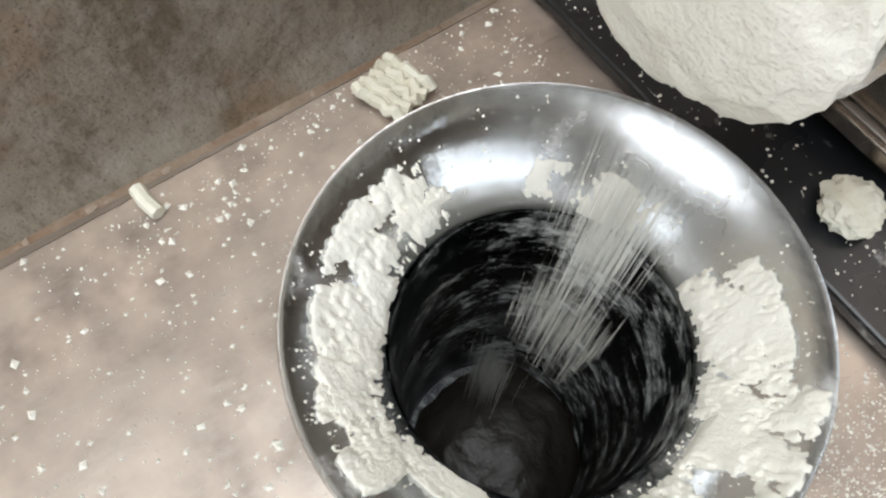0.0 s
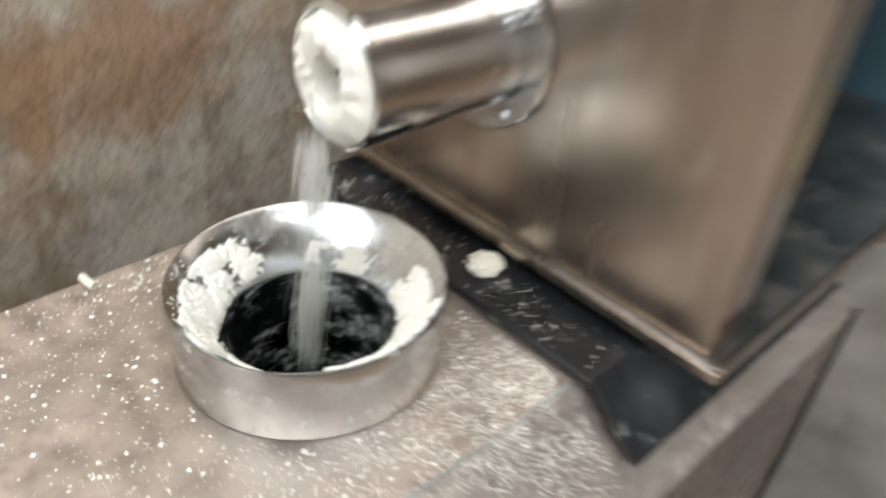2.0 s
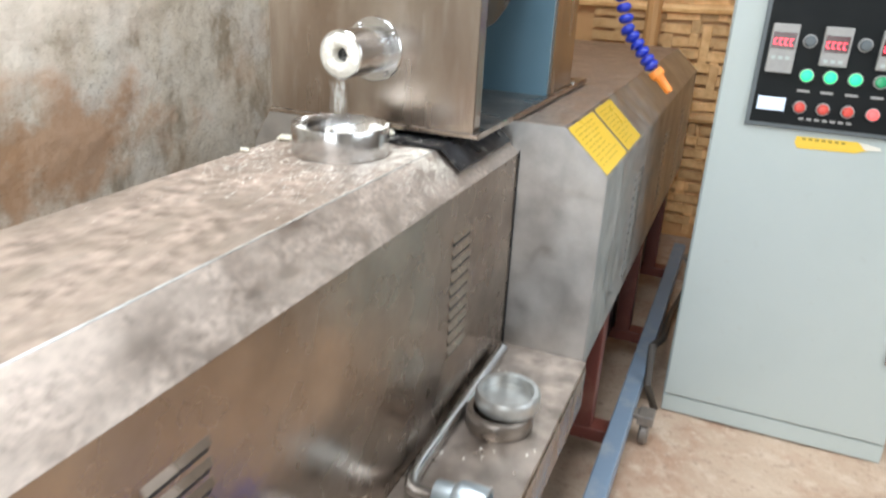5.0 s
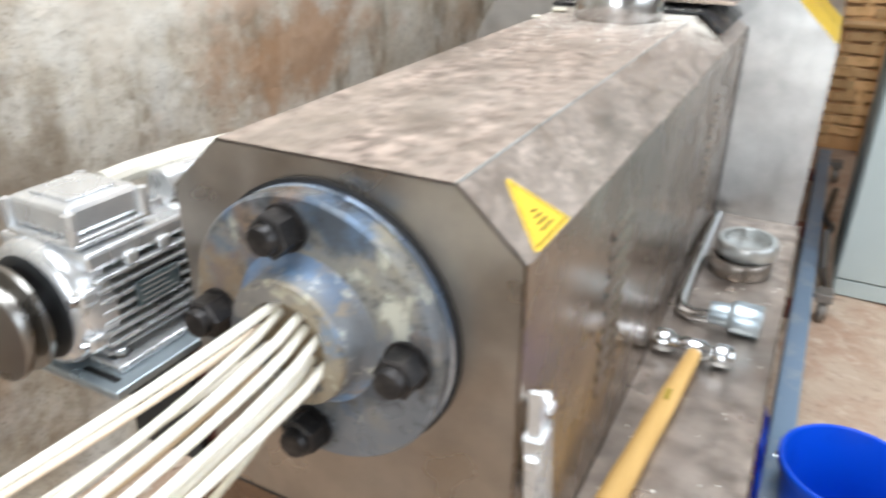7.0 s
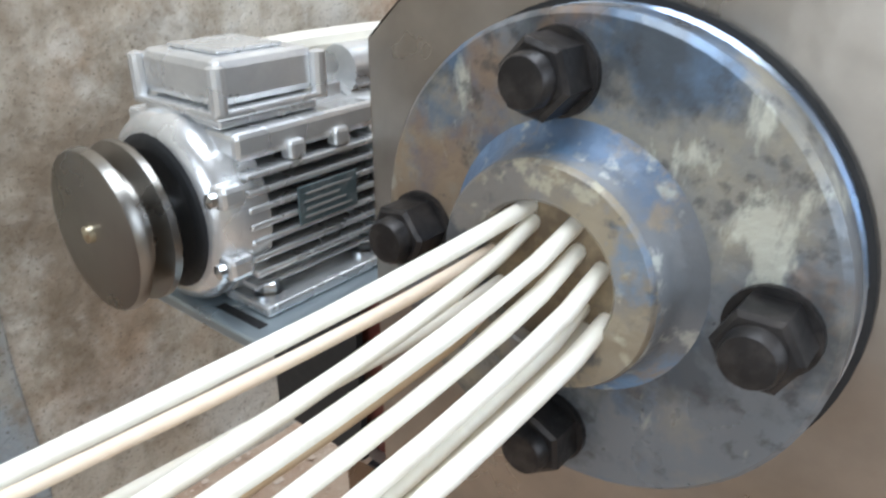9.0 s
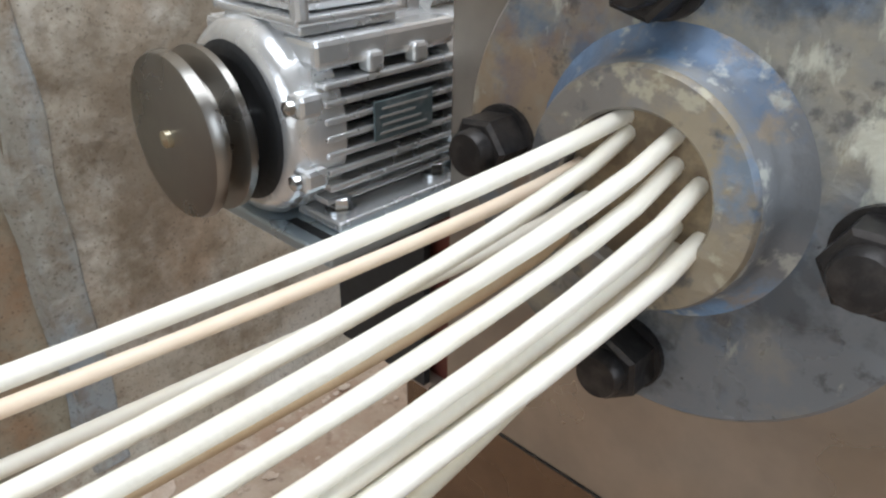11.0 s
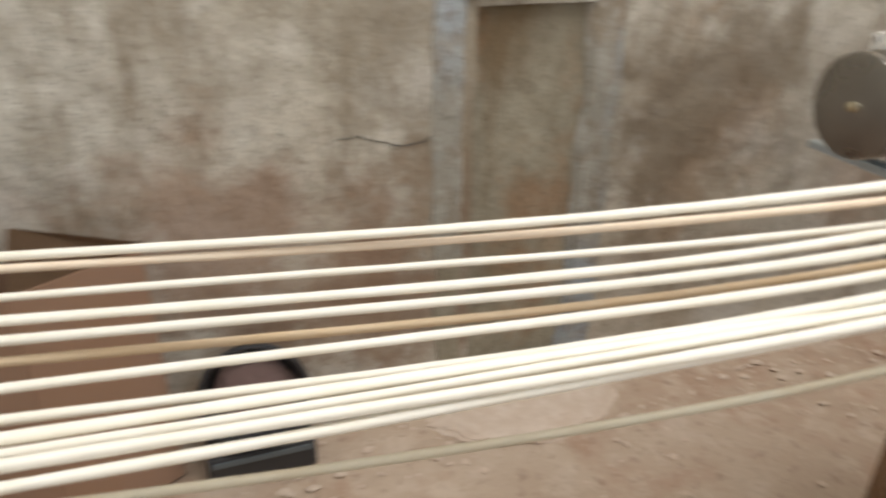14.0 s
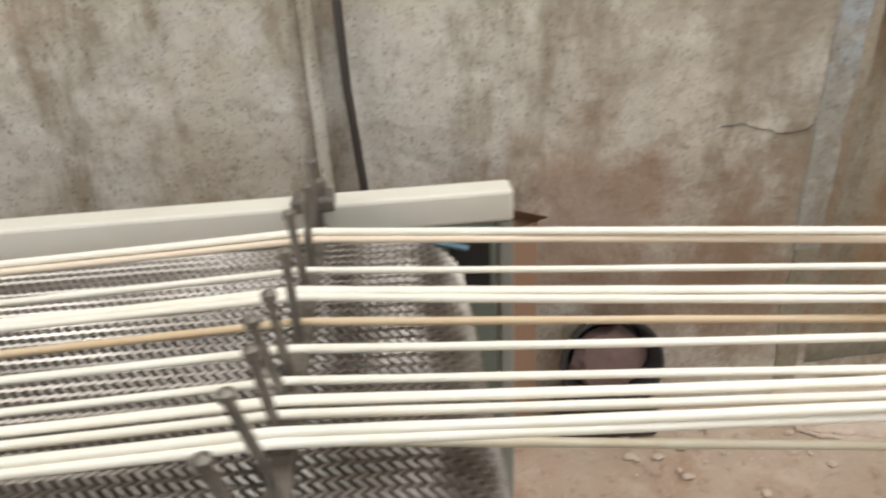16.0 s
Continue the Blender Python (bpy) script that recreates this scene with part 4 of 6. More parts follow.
def build_hopper():
    th = base("hopper_ring", "turned steel feed ring smeared with white flour, on the housing top", "hopper", (0, 0, 0))
    m = Matrix.Translation((HX, HY, HZ))
    part("ring", lathe([(0.078, 0.0006), (0.0787, 0.002), (HR, 0.0455), (0.0778, 0.0475), (0.0762, 0.047), (0.0505, 0.016), (0.049, 0.012), (0.049, 0.0006)], m, 72, closed=True), RING, th, "bright turned ring with a dished mouth", 35)
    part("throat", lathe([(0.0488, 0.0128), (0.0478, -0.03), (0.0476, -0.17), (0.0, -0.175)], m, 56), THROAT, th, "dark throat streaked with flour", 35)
    # flour lying in the dish
    rng = random.Random(11)

    def dish(r):
        return 0.016 + (r - 0.0505) * (0.031 / 0.0257)

    def heap(name, a0, a1, r0, r1, h, seed):
        """A drift of caked flour on the dish, thin and broken towards its edges."""
        na, nr = 150, 34
        verts, faces, deep = [], [], []
        for i in range(na + 1):
            for j in range(nr + 1):
                u, v = i / na, j / nr
                a = radians(a0 + (a1 - a0) * u)
                r = r0 + (r1 - r0) * v
                p = Vector((r * math.cos(a), r * math.sin(a), seed)) * 1.0
                body = min(1.0, 3.0 * math.sin(math.pi * u) ** 0.8 * math.sin(math.pi * v) ** 0.7)
                f = body * 1.05 + 0.85 * noise.fractal(p * 70 + Vector((seed, 0, 0)), 0.7, 2.0, 5) + 0.35 * noise.noise(p * 520) - 0.72
                d = max(0.0, min(1.0, f / 0.5)) ** 0.7
                z = dish(r) + (h * d * (0.85 + 0.16 * noise.noise(p * 160) + 0.08 * noise.noise(p * 700)) + 0.0004 if d > 0 else -0.0004)
                verts.append((HX + r * math.cos(a), HY + r * math.sin(a), HZ + z))
                deep.append(d)
        for i in range(na):
            for j in range(nr):
                q = (i * (nr + 1) + j, (i + 1) * (nr + 1) + j, (i + 1) * (nr + 1) + j + 1, i * (nr + 1) + j + 1)
                if max(deep[k] for k in q) > 0:
                    faces.append(q)
        me = bpy.data.meshes.new(name)
        me.from_pydata(verts, [], faces)
        me.polygons.foreach_set("use_smooth", [True] * len(me.polygons))
        me.materials.append(FLOUR)
        ob = new(name, me)
        ob.parent = th
        ob["label"] = "caked white flour"

    heap("flour_cake", 174, 268, 0.0495, 0.0705, 0.0036, 1.0)
    heap("flour_cake", 252, 282, 0.054, 0.073, 0.003, 6.0)
    heap("flour_cake", -32, 46, 0.053, 0.0765, 0.004, 2.0)
    heap("flour_cake", 22, 78, 0.0495, 0.070, 0.0036, 8.0)
    heap("flour_cake", 100, 150, 0.0495, 0.061, 0.0015, 3.0)
    heap("flour_cake", 262, 345, 0.0495, 0.060, 0.002, 4.0)
    verts, faces = [], []
    for k in range(15000):
        aa, rad = rng.uniform(0, 6.283), rng.uniform(0.0505, 0.0755)
        c = Vector((HX + rad * math.cos(aa), HY + rad * math.sin(aa), HZ + dish(rad)))
        near = max(0, math.cos(aa - radians(20)), math.cos(aa - radians(225)), 0.6 * math.cos(aa - radians(125))) ** 3
        if rng.random() > 0.03 + 0.75 * near * max(0.0, 0.35 + noise.noise(c * 85)):
            continue
        r = rng.choice((0.00012, 0.00016, 0.0002, 0.0003, 0.0004, 0.0007))
        n0 = len(verts)
        verts += [c + Vector((r * math.cos(i * 1.57) * rng.uniform(0.6, 1.4), r * math.sin(i * 1.57) * rng.uniform(0.6, 1.4), -0.0003)) for i in range(4)] + [c + Vector((0, 0, r * 0.9))]
        faces += [(n0 + i, n0 + (i + 1) % 4, n0 + 4) for i in range(4)]
    me = bpy.data.meshes.new("flour_crumbs")
    me.from_pydata(verts, [], faces)
    me.materials.append(FLOUR)
    ob = new("flour_crumbs", me)
    ob.parent = th
    tagged(ob, "scattered flour crumbs", kind="stuff")
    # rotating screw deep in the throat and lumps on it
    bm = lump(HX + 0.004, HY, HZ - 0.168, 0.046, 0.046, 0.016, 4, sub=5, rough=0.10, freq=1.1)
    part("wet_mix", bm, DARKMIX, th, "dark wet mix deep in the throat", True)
    return th


build_hopper()


def build_spill():
    """Loose flour scattered on the top sheet and the plate."""
    rng = random.Random(21)
    bm = bmesh.new()
    for k in range(15000):
        y = 0.993 - abs(rng.gauss(0, 0.17))
        x = rng.uniform(-0.118 - 0.022 * y, 0.118 - 0.003 * y)
        if (x - HX) ** 2 + (y - HY) ** 2 < 0.080 ** 2 or y < 0.3:
            continue
        if rng.random() > 0.12 + 0.8 * max(0.0, 0.25 + noise.noise(Vector((x * 38, y * 38, 1))) + 0.6 * noise.noise(Vector((x * 130, y * 130, 4)))):
            continue
        r = rng.choice((0.0002, 0.0003, 0.0003, 0.0004, 0.0005, 0.0009, 0.0016 if rng.random() < 0.3 else 0.0004))
        c = Vector((x, y, HZ + 0.0006))
        a0 = rng.random() * 6
        vs = [bm.verts.new(c + Vector((r * math.cos(a0 + i * 1.57) * rng.uniform(0.5, 1.5), r * math.sin(a0 + i * 1.57) * rng.uniform(0.5, 1.5), -0.0005))) for i in range(4)]
        t = bm.verts.new(c + Vector((0, 0, r * 0.5)))
        for i in range(4):
            bm.faces.new((vs[i], vs[(i + 1) % 4], t))
    for k in range(700):
        x, y = rng.uniform(-0.15, 0.12), 1.003 + abs(rng.gauss(0, 0.018))
        if y > 1.042 or noise.noise(Vector((x * 50, y * 50, 8))) < rng.uniform(-0.4, 0.5):
            continue
        r = rng.choice((0.0002, 0.0003, 0.0004, 0.0008))
        c = Vector((x, y, 0.9588))
        vs = [bm.verts.new(c + Vector((r * math.cos(i * 1.2566), r * math.sin(i * 1.2566) * rng.uniform(0.5, 1.3), -0.0006))) for i in range(5)]
        t = bm.verts.new(c + Vector((0, 0, r * 0.5)))
        for i in range(5):
            bm.faces.new((vs[i], vs[(i + 1) % 5], t))
    tagged(finish("flour_specks", bm, FLOUR), "loose flour specks on the steel top", "flour", kind="stuff")
    # denser dusting between the ring and the fold, and on the fold itself
    verts, faces = [], []
    for k in range(9500):
        v = rng.random()
        y = 0.995 - abs(rng.gauss(0, 0.085))
        r = rng.choice((0.0002, 0.0003, 0.0004, 0.0004, 0.0006, 0.0008))
        ridge = 0.12 - 0.003 * y
        if k % 3:
            x = ridge - abs(rng.gauss(0, 0.03))
            z = HZ
            if (x - HX) ** 2 + (y - HY) ** 2 < 0.080 ** 2:
                continue
        else:
            f = min(0.95, abs(rng.gauss(0, 0.4)))
            x, z = ridge + (0.1815 - ridge) * f, HZ - 0.055 * f + 0.0005
        if noise.noise(Vector((x * 60, y * 60, 3))) < rng.uniform(-0.5, 0.25):
            continue
        a0, n0 = rng.random() * 6, len(verts)
        verts += [(x + r * math.cos(a0 + i * 1.57) * rng.uniform(0.6, 1.4), y + r * math.sin(a0 + i * 1.57) * rng.uniform(0.6, 1.6), z - 0.0003) for i in range(4)]
        verts.append((x, y, z + 0.0006 + r * 0.4))
        faces += [(n0 + i, n0 + (i + 1) % 4, n0 + 4) for i in range(4)]
    for k in range(160):
        x, y, r = rng.uniform(0.0, 0.155), rng.uniform(1.06, 1.5), rng.choice((0.0004, 0.0006, 0.0010))
        n0 = len(verts)
        verts += [(x + r * math.cos(i * 1.57), y + r * math.sin(i * 1.57), 0.9742) for i in range(4)] + [(x, y, 0.9748 + r * 0.4)]
        faces += [(n0 + i, n0 + (i + 1) % 4, n0 + 4) for i in range(4)]
    me = bpy.data.meshes.new("flour_dust")
    me.from_pydata(verts, [], faces)
    me.materials.append(FLOUR)
    tagged(new("flour_dust", me), "fine dusting of white flour beside the feed ring", "flour", kind="stuff")


build_spill()


def build_crumbs():
    def ridged(name, label, x, y, z, w, h, turn, seed):
        """A small ribbed snack lattice."""
        bm = bmesh.new()
        n = 5
        m = pose(x, y, z, 0, 0, turn)
        for k in range(n):
            u = (k - (n - 1) / 2) * w / n
            pts = [m @ Vector((u + 0.0012 * math.sin(3.1 * i + k), (i / 7 - 0.5) * h, 0.0045 + 0.0014 * math.sin(i * 2.4 + k * 1.6))) for i in range(8)]
            tube(pts, w / n * 0.55, 7, bm)
        return tagged(finish(name, bm, SNACK, smooth=True), label, "snack")

    ridged("snack_lattice", "pale ribbed snack pellet lying beside the feed ring", -0.124, 0.9215, 0.9505, 0.024, 0.024, -72, 1)
    bm = lump(0.016, 1.026, 0.963, 0.0120, 0.0120, 0.0060, 9, sub=4, rough=0.22, freq=2.8)
    tagged(finish("snack_lump", bm, SNACK, smooth=True), "pale lumpy snack piece on the black plate", "snack")
    bm = tube([(-0.1385, 0.8180, 0.9532), (-0.1315, 0.8185, 0.9538), (-0.1245, 0.8205, 0.9532)], 0.0030, 8)
    tagged(finish("snack_stick", bm, SNACK, smooth=True), "short pale snack stick on the steel top", "snack")


build_crumbs()

# ---------- feeder ----------


def build_feeder():
    fd = base("feeder", "brushed stainless powder feeder with a side opening, on the extruder", "feeder")
    X0, X1, Y0, Y1, Z0, Z1 = -0.243, 0.166, 1.050, 1.74, 0.975, 1.62
    part("front_panel", box(X0, X1, Y0, Y0 + 0.0025, Z0, Z1, 0.0008), STEEL_BOX, fd, "brushed stainless front panel")
    part("front_fold", box(X1 - 0.0025, X1 + 0.0005, Y0 + 0.003, Y0 + 0.032, Z0, Z1, 0.0006), STEEL_BOX, fd, "folded panel edge")
    part("left_panel", box(X0, X0 + 0.0025, Y0 + 0.003, Y1, Z0, Z1), STEEL_BOX, fd)
    part("tray", box(X0 - 0.001, X1 + 0.008, Y0 - 0.004, 1.90, Z0 - 0.005, Z0 - 0.0005, 0.001), STEEL_TRAY, fd, "dusty stainless tray")
    part("tray_edge", box(X1 + 0.0085, X1 + 0.0115, Y0 - 0.004, 1.90, Z0 - 0.009, Z0 + 0.002, 0.0008), STEEL_BOX, fd)
    part("tray_front_edge", box(X0 - 0.001, X1 + 0.0115, Y0 - 0.0075, Y0 - 0.0045, Z0 - 0.008, Z0 - 0.0005, 0.0008), STEEL_BOX, fd)
    part("inner_panel", box(X0 + 0.003, X1 - 0.004, 1.535, 1.54, Z0, Z1), BLUEGREY, fd, "blue-grey inner partition")
    part("rear_column", box(X1 - 0.05, X1 + 0.002, 1.542, Y1, Z0, Z1, 0.001), STEEL_BOX, fd, "stainless rear column with glowing discs for reflected panel lamps")
    part("rear_cover", box(X0 + 0.003, X1 - 0.051, 1.6, Y1, Z0, Z1, 0.001), STEEL_BOX, fd)
    part("lid", box(X0, X1, Y0, Y1, Z1 + 0.0005, Z1 + 0.003), STEEL_BOX, fd)
    part("foot_screw", lathe([(0.0, 0.0), (0.007, 0.0), (0.007, 0.006), (0.0, 0.008)], Matrix.Translation((X1 - 0.01, 1.58, Z0)), 12), TOOL, fd)
    part("foot_screw", lathe([(0.0, 0.0), (0.006, 0.0), (0.006, 0.005), (0.0, 0.007)], Matrix.Translation((X1 - 0.005, 1.80, Z0)), 12), TOOL, fd)
    # glowing discs stand in for panel lamps reflected in the column
    for z, m_, nm in ((1.195, GREEN_GLINT, "green_glint"), (1.42, RED_GLINT, "red_glint")):
        part(nm, lathe([(0.0, 0.0), (0.011, 0.0), (0.010, 0.003), (0.0, 0.004)], Matrix.Translation((X1 + 0.002, 1.66, z)) @ Matrix.Rotation(radians(90), 4, "Y"), 16), m_, fd)
    # sloping inner hopper and its bearing
    curve = [(1.062, Z1), (1.062, 1.27), (1.075, 1.205), (1.10, 1.165), (1.14, 1.142), (1.19, 1.137), (1.25, 1.147), (1.31, 1.172), (1.37, 1.213), (1.42, 1.262), (1.465, 1.325), (1.50, 1.395), (1.525, 1.465), (1.525, Z1)]
    bm = prism(curve, -0.22, 0.125, axis="x")
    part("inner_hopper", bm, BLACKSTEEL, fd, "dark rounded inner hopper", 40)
    mb = Matrix.Translation((0.1255, 1.262, 1.350)) @ Matrix.Rotation(radians(90), 4, "Y")
    bearing = part("bearing", lathe([(0.028, 0.0), (0.055, 0.0), (0.055, 0.008), (0.048, 0.012), (0.040, 0.012), (0.040, 0.006), (0.028, 0.006)], mb, 40, closed=True), CHROME, fd, "round flange bearing", 35)
    part("bearing_face", lathe([(0.0, 0.0075), (0.0395, 0.0075), (0.0395, 0.001)], mb, 32), WHITE_PIPE, bearing)
    for a in (40, 160, 280):
        part("screw", lathe([(0.0, 0.012), (0.004, 0.012), (0.004, 0.016), (0.0, 0.017)], mb @ Matrix.Translation((0.0475 * math.cos(radians(a)), 0.0475 * math.sin(radians(a)), 0)), 10), TOOL, bearing)
    # spout
    SX, SZ = -0.026, 1.099
    sp = part("spout", lathe([(0.039, 0.0015), (0.039, 0.114), (0.0375, 0.1155), (0.0365, 0.1155), (0.0355, 0.114), (0.0355, 0.0015)], along_y(SX, Y0, SZ), 48, closed=True), CHROME, fd, "bright steel outlet tube", 35)
    part("spout_flange", lathe([(0.0395, 0.0005), (0.055, 0.0005), (0.055, 0.0045), (0.0535, 0.006), (0.0395, 0.006)], along_y(SX, Y0, SZ), 48, closed=True), CHROME, sp, "", 35)
    for a in (35, 125, 215, 305):
        part("screw", lathe([(0.0, 0.006), (0.0055, 0.006), (0.0055, 0.0085), (0.003, 0.010), (0.0, 0.010)], along_y(SX, Y0, SZ) @ Matrix.Translation((0.047 * math.cos(radians(a)), 0.047 * math.sin(radians(a)), 0)), 12), TOOL, sp)
    # flour packed in the mouth, with the dark end of the screw showing
    bm = bmesh.new()
    seg, nr = 56, 9
    rings = []
    for j in range(nr + 1):
        row = []
        for i in range(seg):
            a = 2 * math.pi * i / seg
            rr = 0.011 + (0.0375 - 0.011) * j / nr
            k = math.sin(math.pi * min(1, 0.12 + 0.95 * j / nr))
            bulge = 0.010 * k + 0.0035 * noise.noise(Vector((math.cos(a) * 4, math.sin(a) * 4, j * 0.5)))
            rr *= 1 + 0.13 * noise.noise(Vector((math.cos(a) * 3, math.sin(a) * 3, 7))) * j / nr
            drop = 0.002 * max(0, -math.sin(a)) * (j / nr)
            row.append(bm.verts.new((SX + rr * math.cos(a), Y0 - 0.112 - bulge if j else Y0 - 0.098, SZ + rr * math.sin(a) - drop)))
        rings.append(row)
    for a, b in zip(rings, rings[1:]):
        for i in range(seg):
            bm.faces.new((a[i], a[(i + 1) % seg], b[(i + 1) % seg], b[i]))
    part("packed_flour", bm, FLOUR, sp, "ring of caked white flour", True)
    part("screw_end", lathe([(0.0, 0.106), (0.009, 0.106), (0.011, 0.100), (0.011, 0.05)], along_y(SX, Y0, SZ), 20), THROAT, sp, "dark screw end")
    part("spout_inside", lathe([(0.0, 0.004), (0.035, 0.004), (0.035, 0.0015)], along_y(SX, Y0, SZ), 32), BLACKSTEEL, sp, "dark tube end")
    # upper knob
    kn = part("cap", lathe([(0.0, 0.051), (0.037, 0.051), (0.039, 0.049), (0.039, 0.026), (0.0375, 0.024), (0.0375, 0.022), (0.039, 0.020), (0.039, 0.0012)], along_y(-0.036, Y0, 1.256), 48), CHROME, fd, "round bright steel cap", 30)
    part("cap_face", lathe([(0.0, 0.0522), (0.034, 0.0522), (0.0345, 0.0512)], along_y(-0.036, Y0, 1.256), 40), GLASSY, kn, "worn cap face")
    return fd


build_feeder()

# ---------- motor ----------
MX, MZ = -0.295, 0.777


def build_motor():
    mo = base("electric_motor", "finned cast aluminium electric motor with a grooved pulley", "motor")
    ax = lambda y: along_y(MX, y, MZ)
    # barrel colour carries the shade between the fins
    part("body", lathe([(0.0, -0.05), (0.058, -0.05), (0.058, 0.078), (0.0, 0.078)], ax(0.0), 40), ALU_DARK, mo, "motor barrel, near-black for the shade between the fins", 30)
    # cooling fins: flat ribs along the barrel on both sides
    for s in (-1, 1):
        for k in range(9):
            z = MZ + 0.045 - 0.0118 * k
            half = math.sqrt(max(0.0, 0.058 ** 2 - (z - MZ) ** 2))
            r = 0.0715 if k not in (0, 8) else 0.066
            part("fin", box(min(MX + s * (half - 0.004), MX + s * r), max(MX + s * (half - 0.004), MX + s * r), -0.074, 0.05, z - 0.0022, z + 0.0022, 0.0012), ALU, mo)
    for x in (-0.03, -0.015, 0.0, 0.015, 0.03):
        part("fin", box(MX + x - 0.0018, MX + x + 0.0018, 0.0, 0.05, MZ + 0.045, MZ + 0.072, 0.001), ALU, mo)
    part("shoulder", box(MX - 0.062, MX + 0.068, -0.078, 0.052, MZ + 0.044, MZ + 0.062, 0.004), ALU, mo, "cast shoulder under the terminal box")
    for y in (-0.03, 0.012):
        part("clamp_lug", box(MX + 0.06, MX + 0.073, y - 0.007, y + 0.007, MZ + 0.036, MZ + 0.050, 0.003), ALU, mo)
    # end shields
    part("front_shield", lathe([(0.0, 0.100), (0.030, 0.100), (0.058, 0.098), (0.066, 0.094), (0.0705, 0.086), (0.0705, 0.057), (0.0, 0.057)], ax(0.0), 56), ALU, mo, "smooth cast end shield", 40)
    # dark disc added for the shade between pulley and shield
    part("shield_shade", lathe([(0.0, 0.1015), (0.046, 0.1015), (0.052, 0.1000), (0.056, 0.0985)], ax(0.0), 40), ALU_DARK, mo, "dark disc standing in for the shade behind the pulley")
    part("fan_cover", lathe([(0.0, -0.13), (0.055, -0.13), (0.068, -0.12), (0.071, -0.10), (0.071, -0.052), (0.0, -0.052)], ax(0.0), 48), ALU, mo, "", 35)
    for a in (20, 160, 200, 340):
        x, z = MX + 0.073 * math.cos(radians(a)), MZ + 0.073 * math.sin(radians(a))
        lug = part("ear", box(x - 0.008, x + 0.008, -0.098, -0.078, z - 0.008, z + 0.008, 0.004), ALU, mo)
        part("screw", lathe([(0.0, 0.098), (0.005, 0.098), (0.005, 0.103), (0.0, 0.105)], along_y(x, 0, z), 10), TOOL, lug)
    # terminal box
    tb = part("terminal_box", box(MX - 0.032, MX + 0.054, -0.078, 0.006, MZ + 0.076, MZ + 0.107, 0.006), ALU, mo, "cast terminal box with a raised lid")
    part("box_flange", box(MX - 0.038, MX + 0.060, -0.084, 0.012, MZ + 0.0695, MZ + 0.0755, 0.002), ALU, tb)
    part("box_neck", box(MX - 0.034, MX + 0.054, -0.078, 0.006, MZ + 0.0625, MZ + 0.069, 0.002), ALU, tb)
    part("lid_ridge", box(MX - 0.018, MX + 0.040, -0.064, -0.01, MZ + 0.1072, MZ + 0.110, 0.0012), ALU, tb)
    for x in (MX - 0.032, MX + 0.054):
        for y in (-0.078, 0.006):
            part("corner_post", lathe([(0.0, 0.074), (0.006, 0.074), (0.006, 0.103), (0.0, 0.105)], Matrix.Translation((x + (0.004 if x < MX else -0.004) * -0.6, y, MZ)), 12), ALU, tb)
    part("gland", tube([(MX - 0.01, 0.013, MZ + 0.094), (MX - 0.01, 0.05, MZ + 0.095), (MX + 0.0, 0.12, MZ + 0.096), (MX + 0.02, 0.2, MZ + 0.096)], 0.011, 10), WHITE_PIPE, mo, "cream conduit from the terminal box", True)
    part("grey_pipe", tube([(MX + 0.02, 0.06, MZ + 0.078), (MX + 0.022, 0.2, MZ + 0.077), (MX + 0.025, 0.35, MZ + 0.075)], 0.020, 14), ALU, mo, "", True)
    # nameplate
    npl = part("nameplate", box(MX + 0.0722, MX + 0.0735, -0.035, 0.022, MZ - 0.012, MZ + 0.016, 0.0005), NAMEPLATE, mo, "grey nameplate with worn lines")
    for k in range(4):
        part("text_bar", box(MX + 0.0736, MX + 0.074, -0.030 + 0.002 * (k % 2), 0.016 - 0.006 * (k % 3), MZ - 0.008 + 0.0058 * k, MZ - 0.0062 + 0.0058 * k), METER, npl)
    # foot and plate
    part("foot", box(MX + 0.030, MX + 0.080, -0.075, 0.05, MZ - 0.068, MZ - 0.060, 0.002), ALU, mo)
    part("foot_web", box(MX + 0.045, MX + 0.052, -0.045, 0.04, MZ - 0.0595, MZ - 0.03, 0.002), ALU, mo)
    part("foot", box(MX - 0.080, MX - 0.030, -0.075, 0.05, MZ - 0.068, MZ - 0.060, 0.002), ALU, mo)
    for y in (-0.06, 0.036):
        bt = part("foot_bolt", hexagon(0.0085, Matrix.Translation((MX + 0.062, y, MZ - 0.0595)), 0.003, 0.010), TOOL, mo, "bright foot bolt")
        part("washer", lathe([(0.0, 0.0), (0.0115, 0.0), (0.0115, 0.0028), (0.0, 0.0028)], Matrix.Translation((MX + 0.062, y, MZ - 0.0598)), 20), TOOL, bt)
    part("mounting_plate", box(MX - 0.09, MX + 0.10, -0.10, 0.15, MZ - 0.078, MZ - 0.0685, 0.002), TOOL_GREY, mo, "slotted grey mounting plate")
    part("slot", box(MX + 0.035, MX + 0.085, -0.088, -0.080, MZ - 0.0684, MZ - 0.0682), BLACK, mo)
    for y in (0.0, 0.07):
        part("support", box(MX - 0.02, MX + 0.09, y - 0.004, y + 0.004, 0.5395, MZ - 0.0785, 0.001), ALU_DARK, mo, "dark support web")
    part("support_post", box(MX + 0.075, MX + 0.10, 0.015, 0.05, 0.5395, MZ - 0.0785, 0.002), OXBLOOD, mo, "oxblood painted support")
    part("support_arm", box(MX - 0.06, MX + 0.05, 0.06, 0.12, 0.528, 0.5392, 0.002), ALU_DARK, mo)
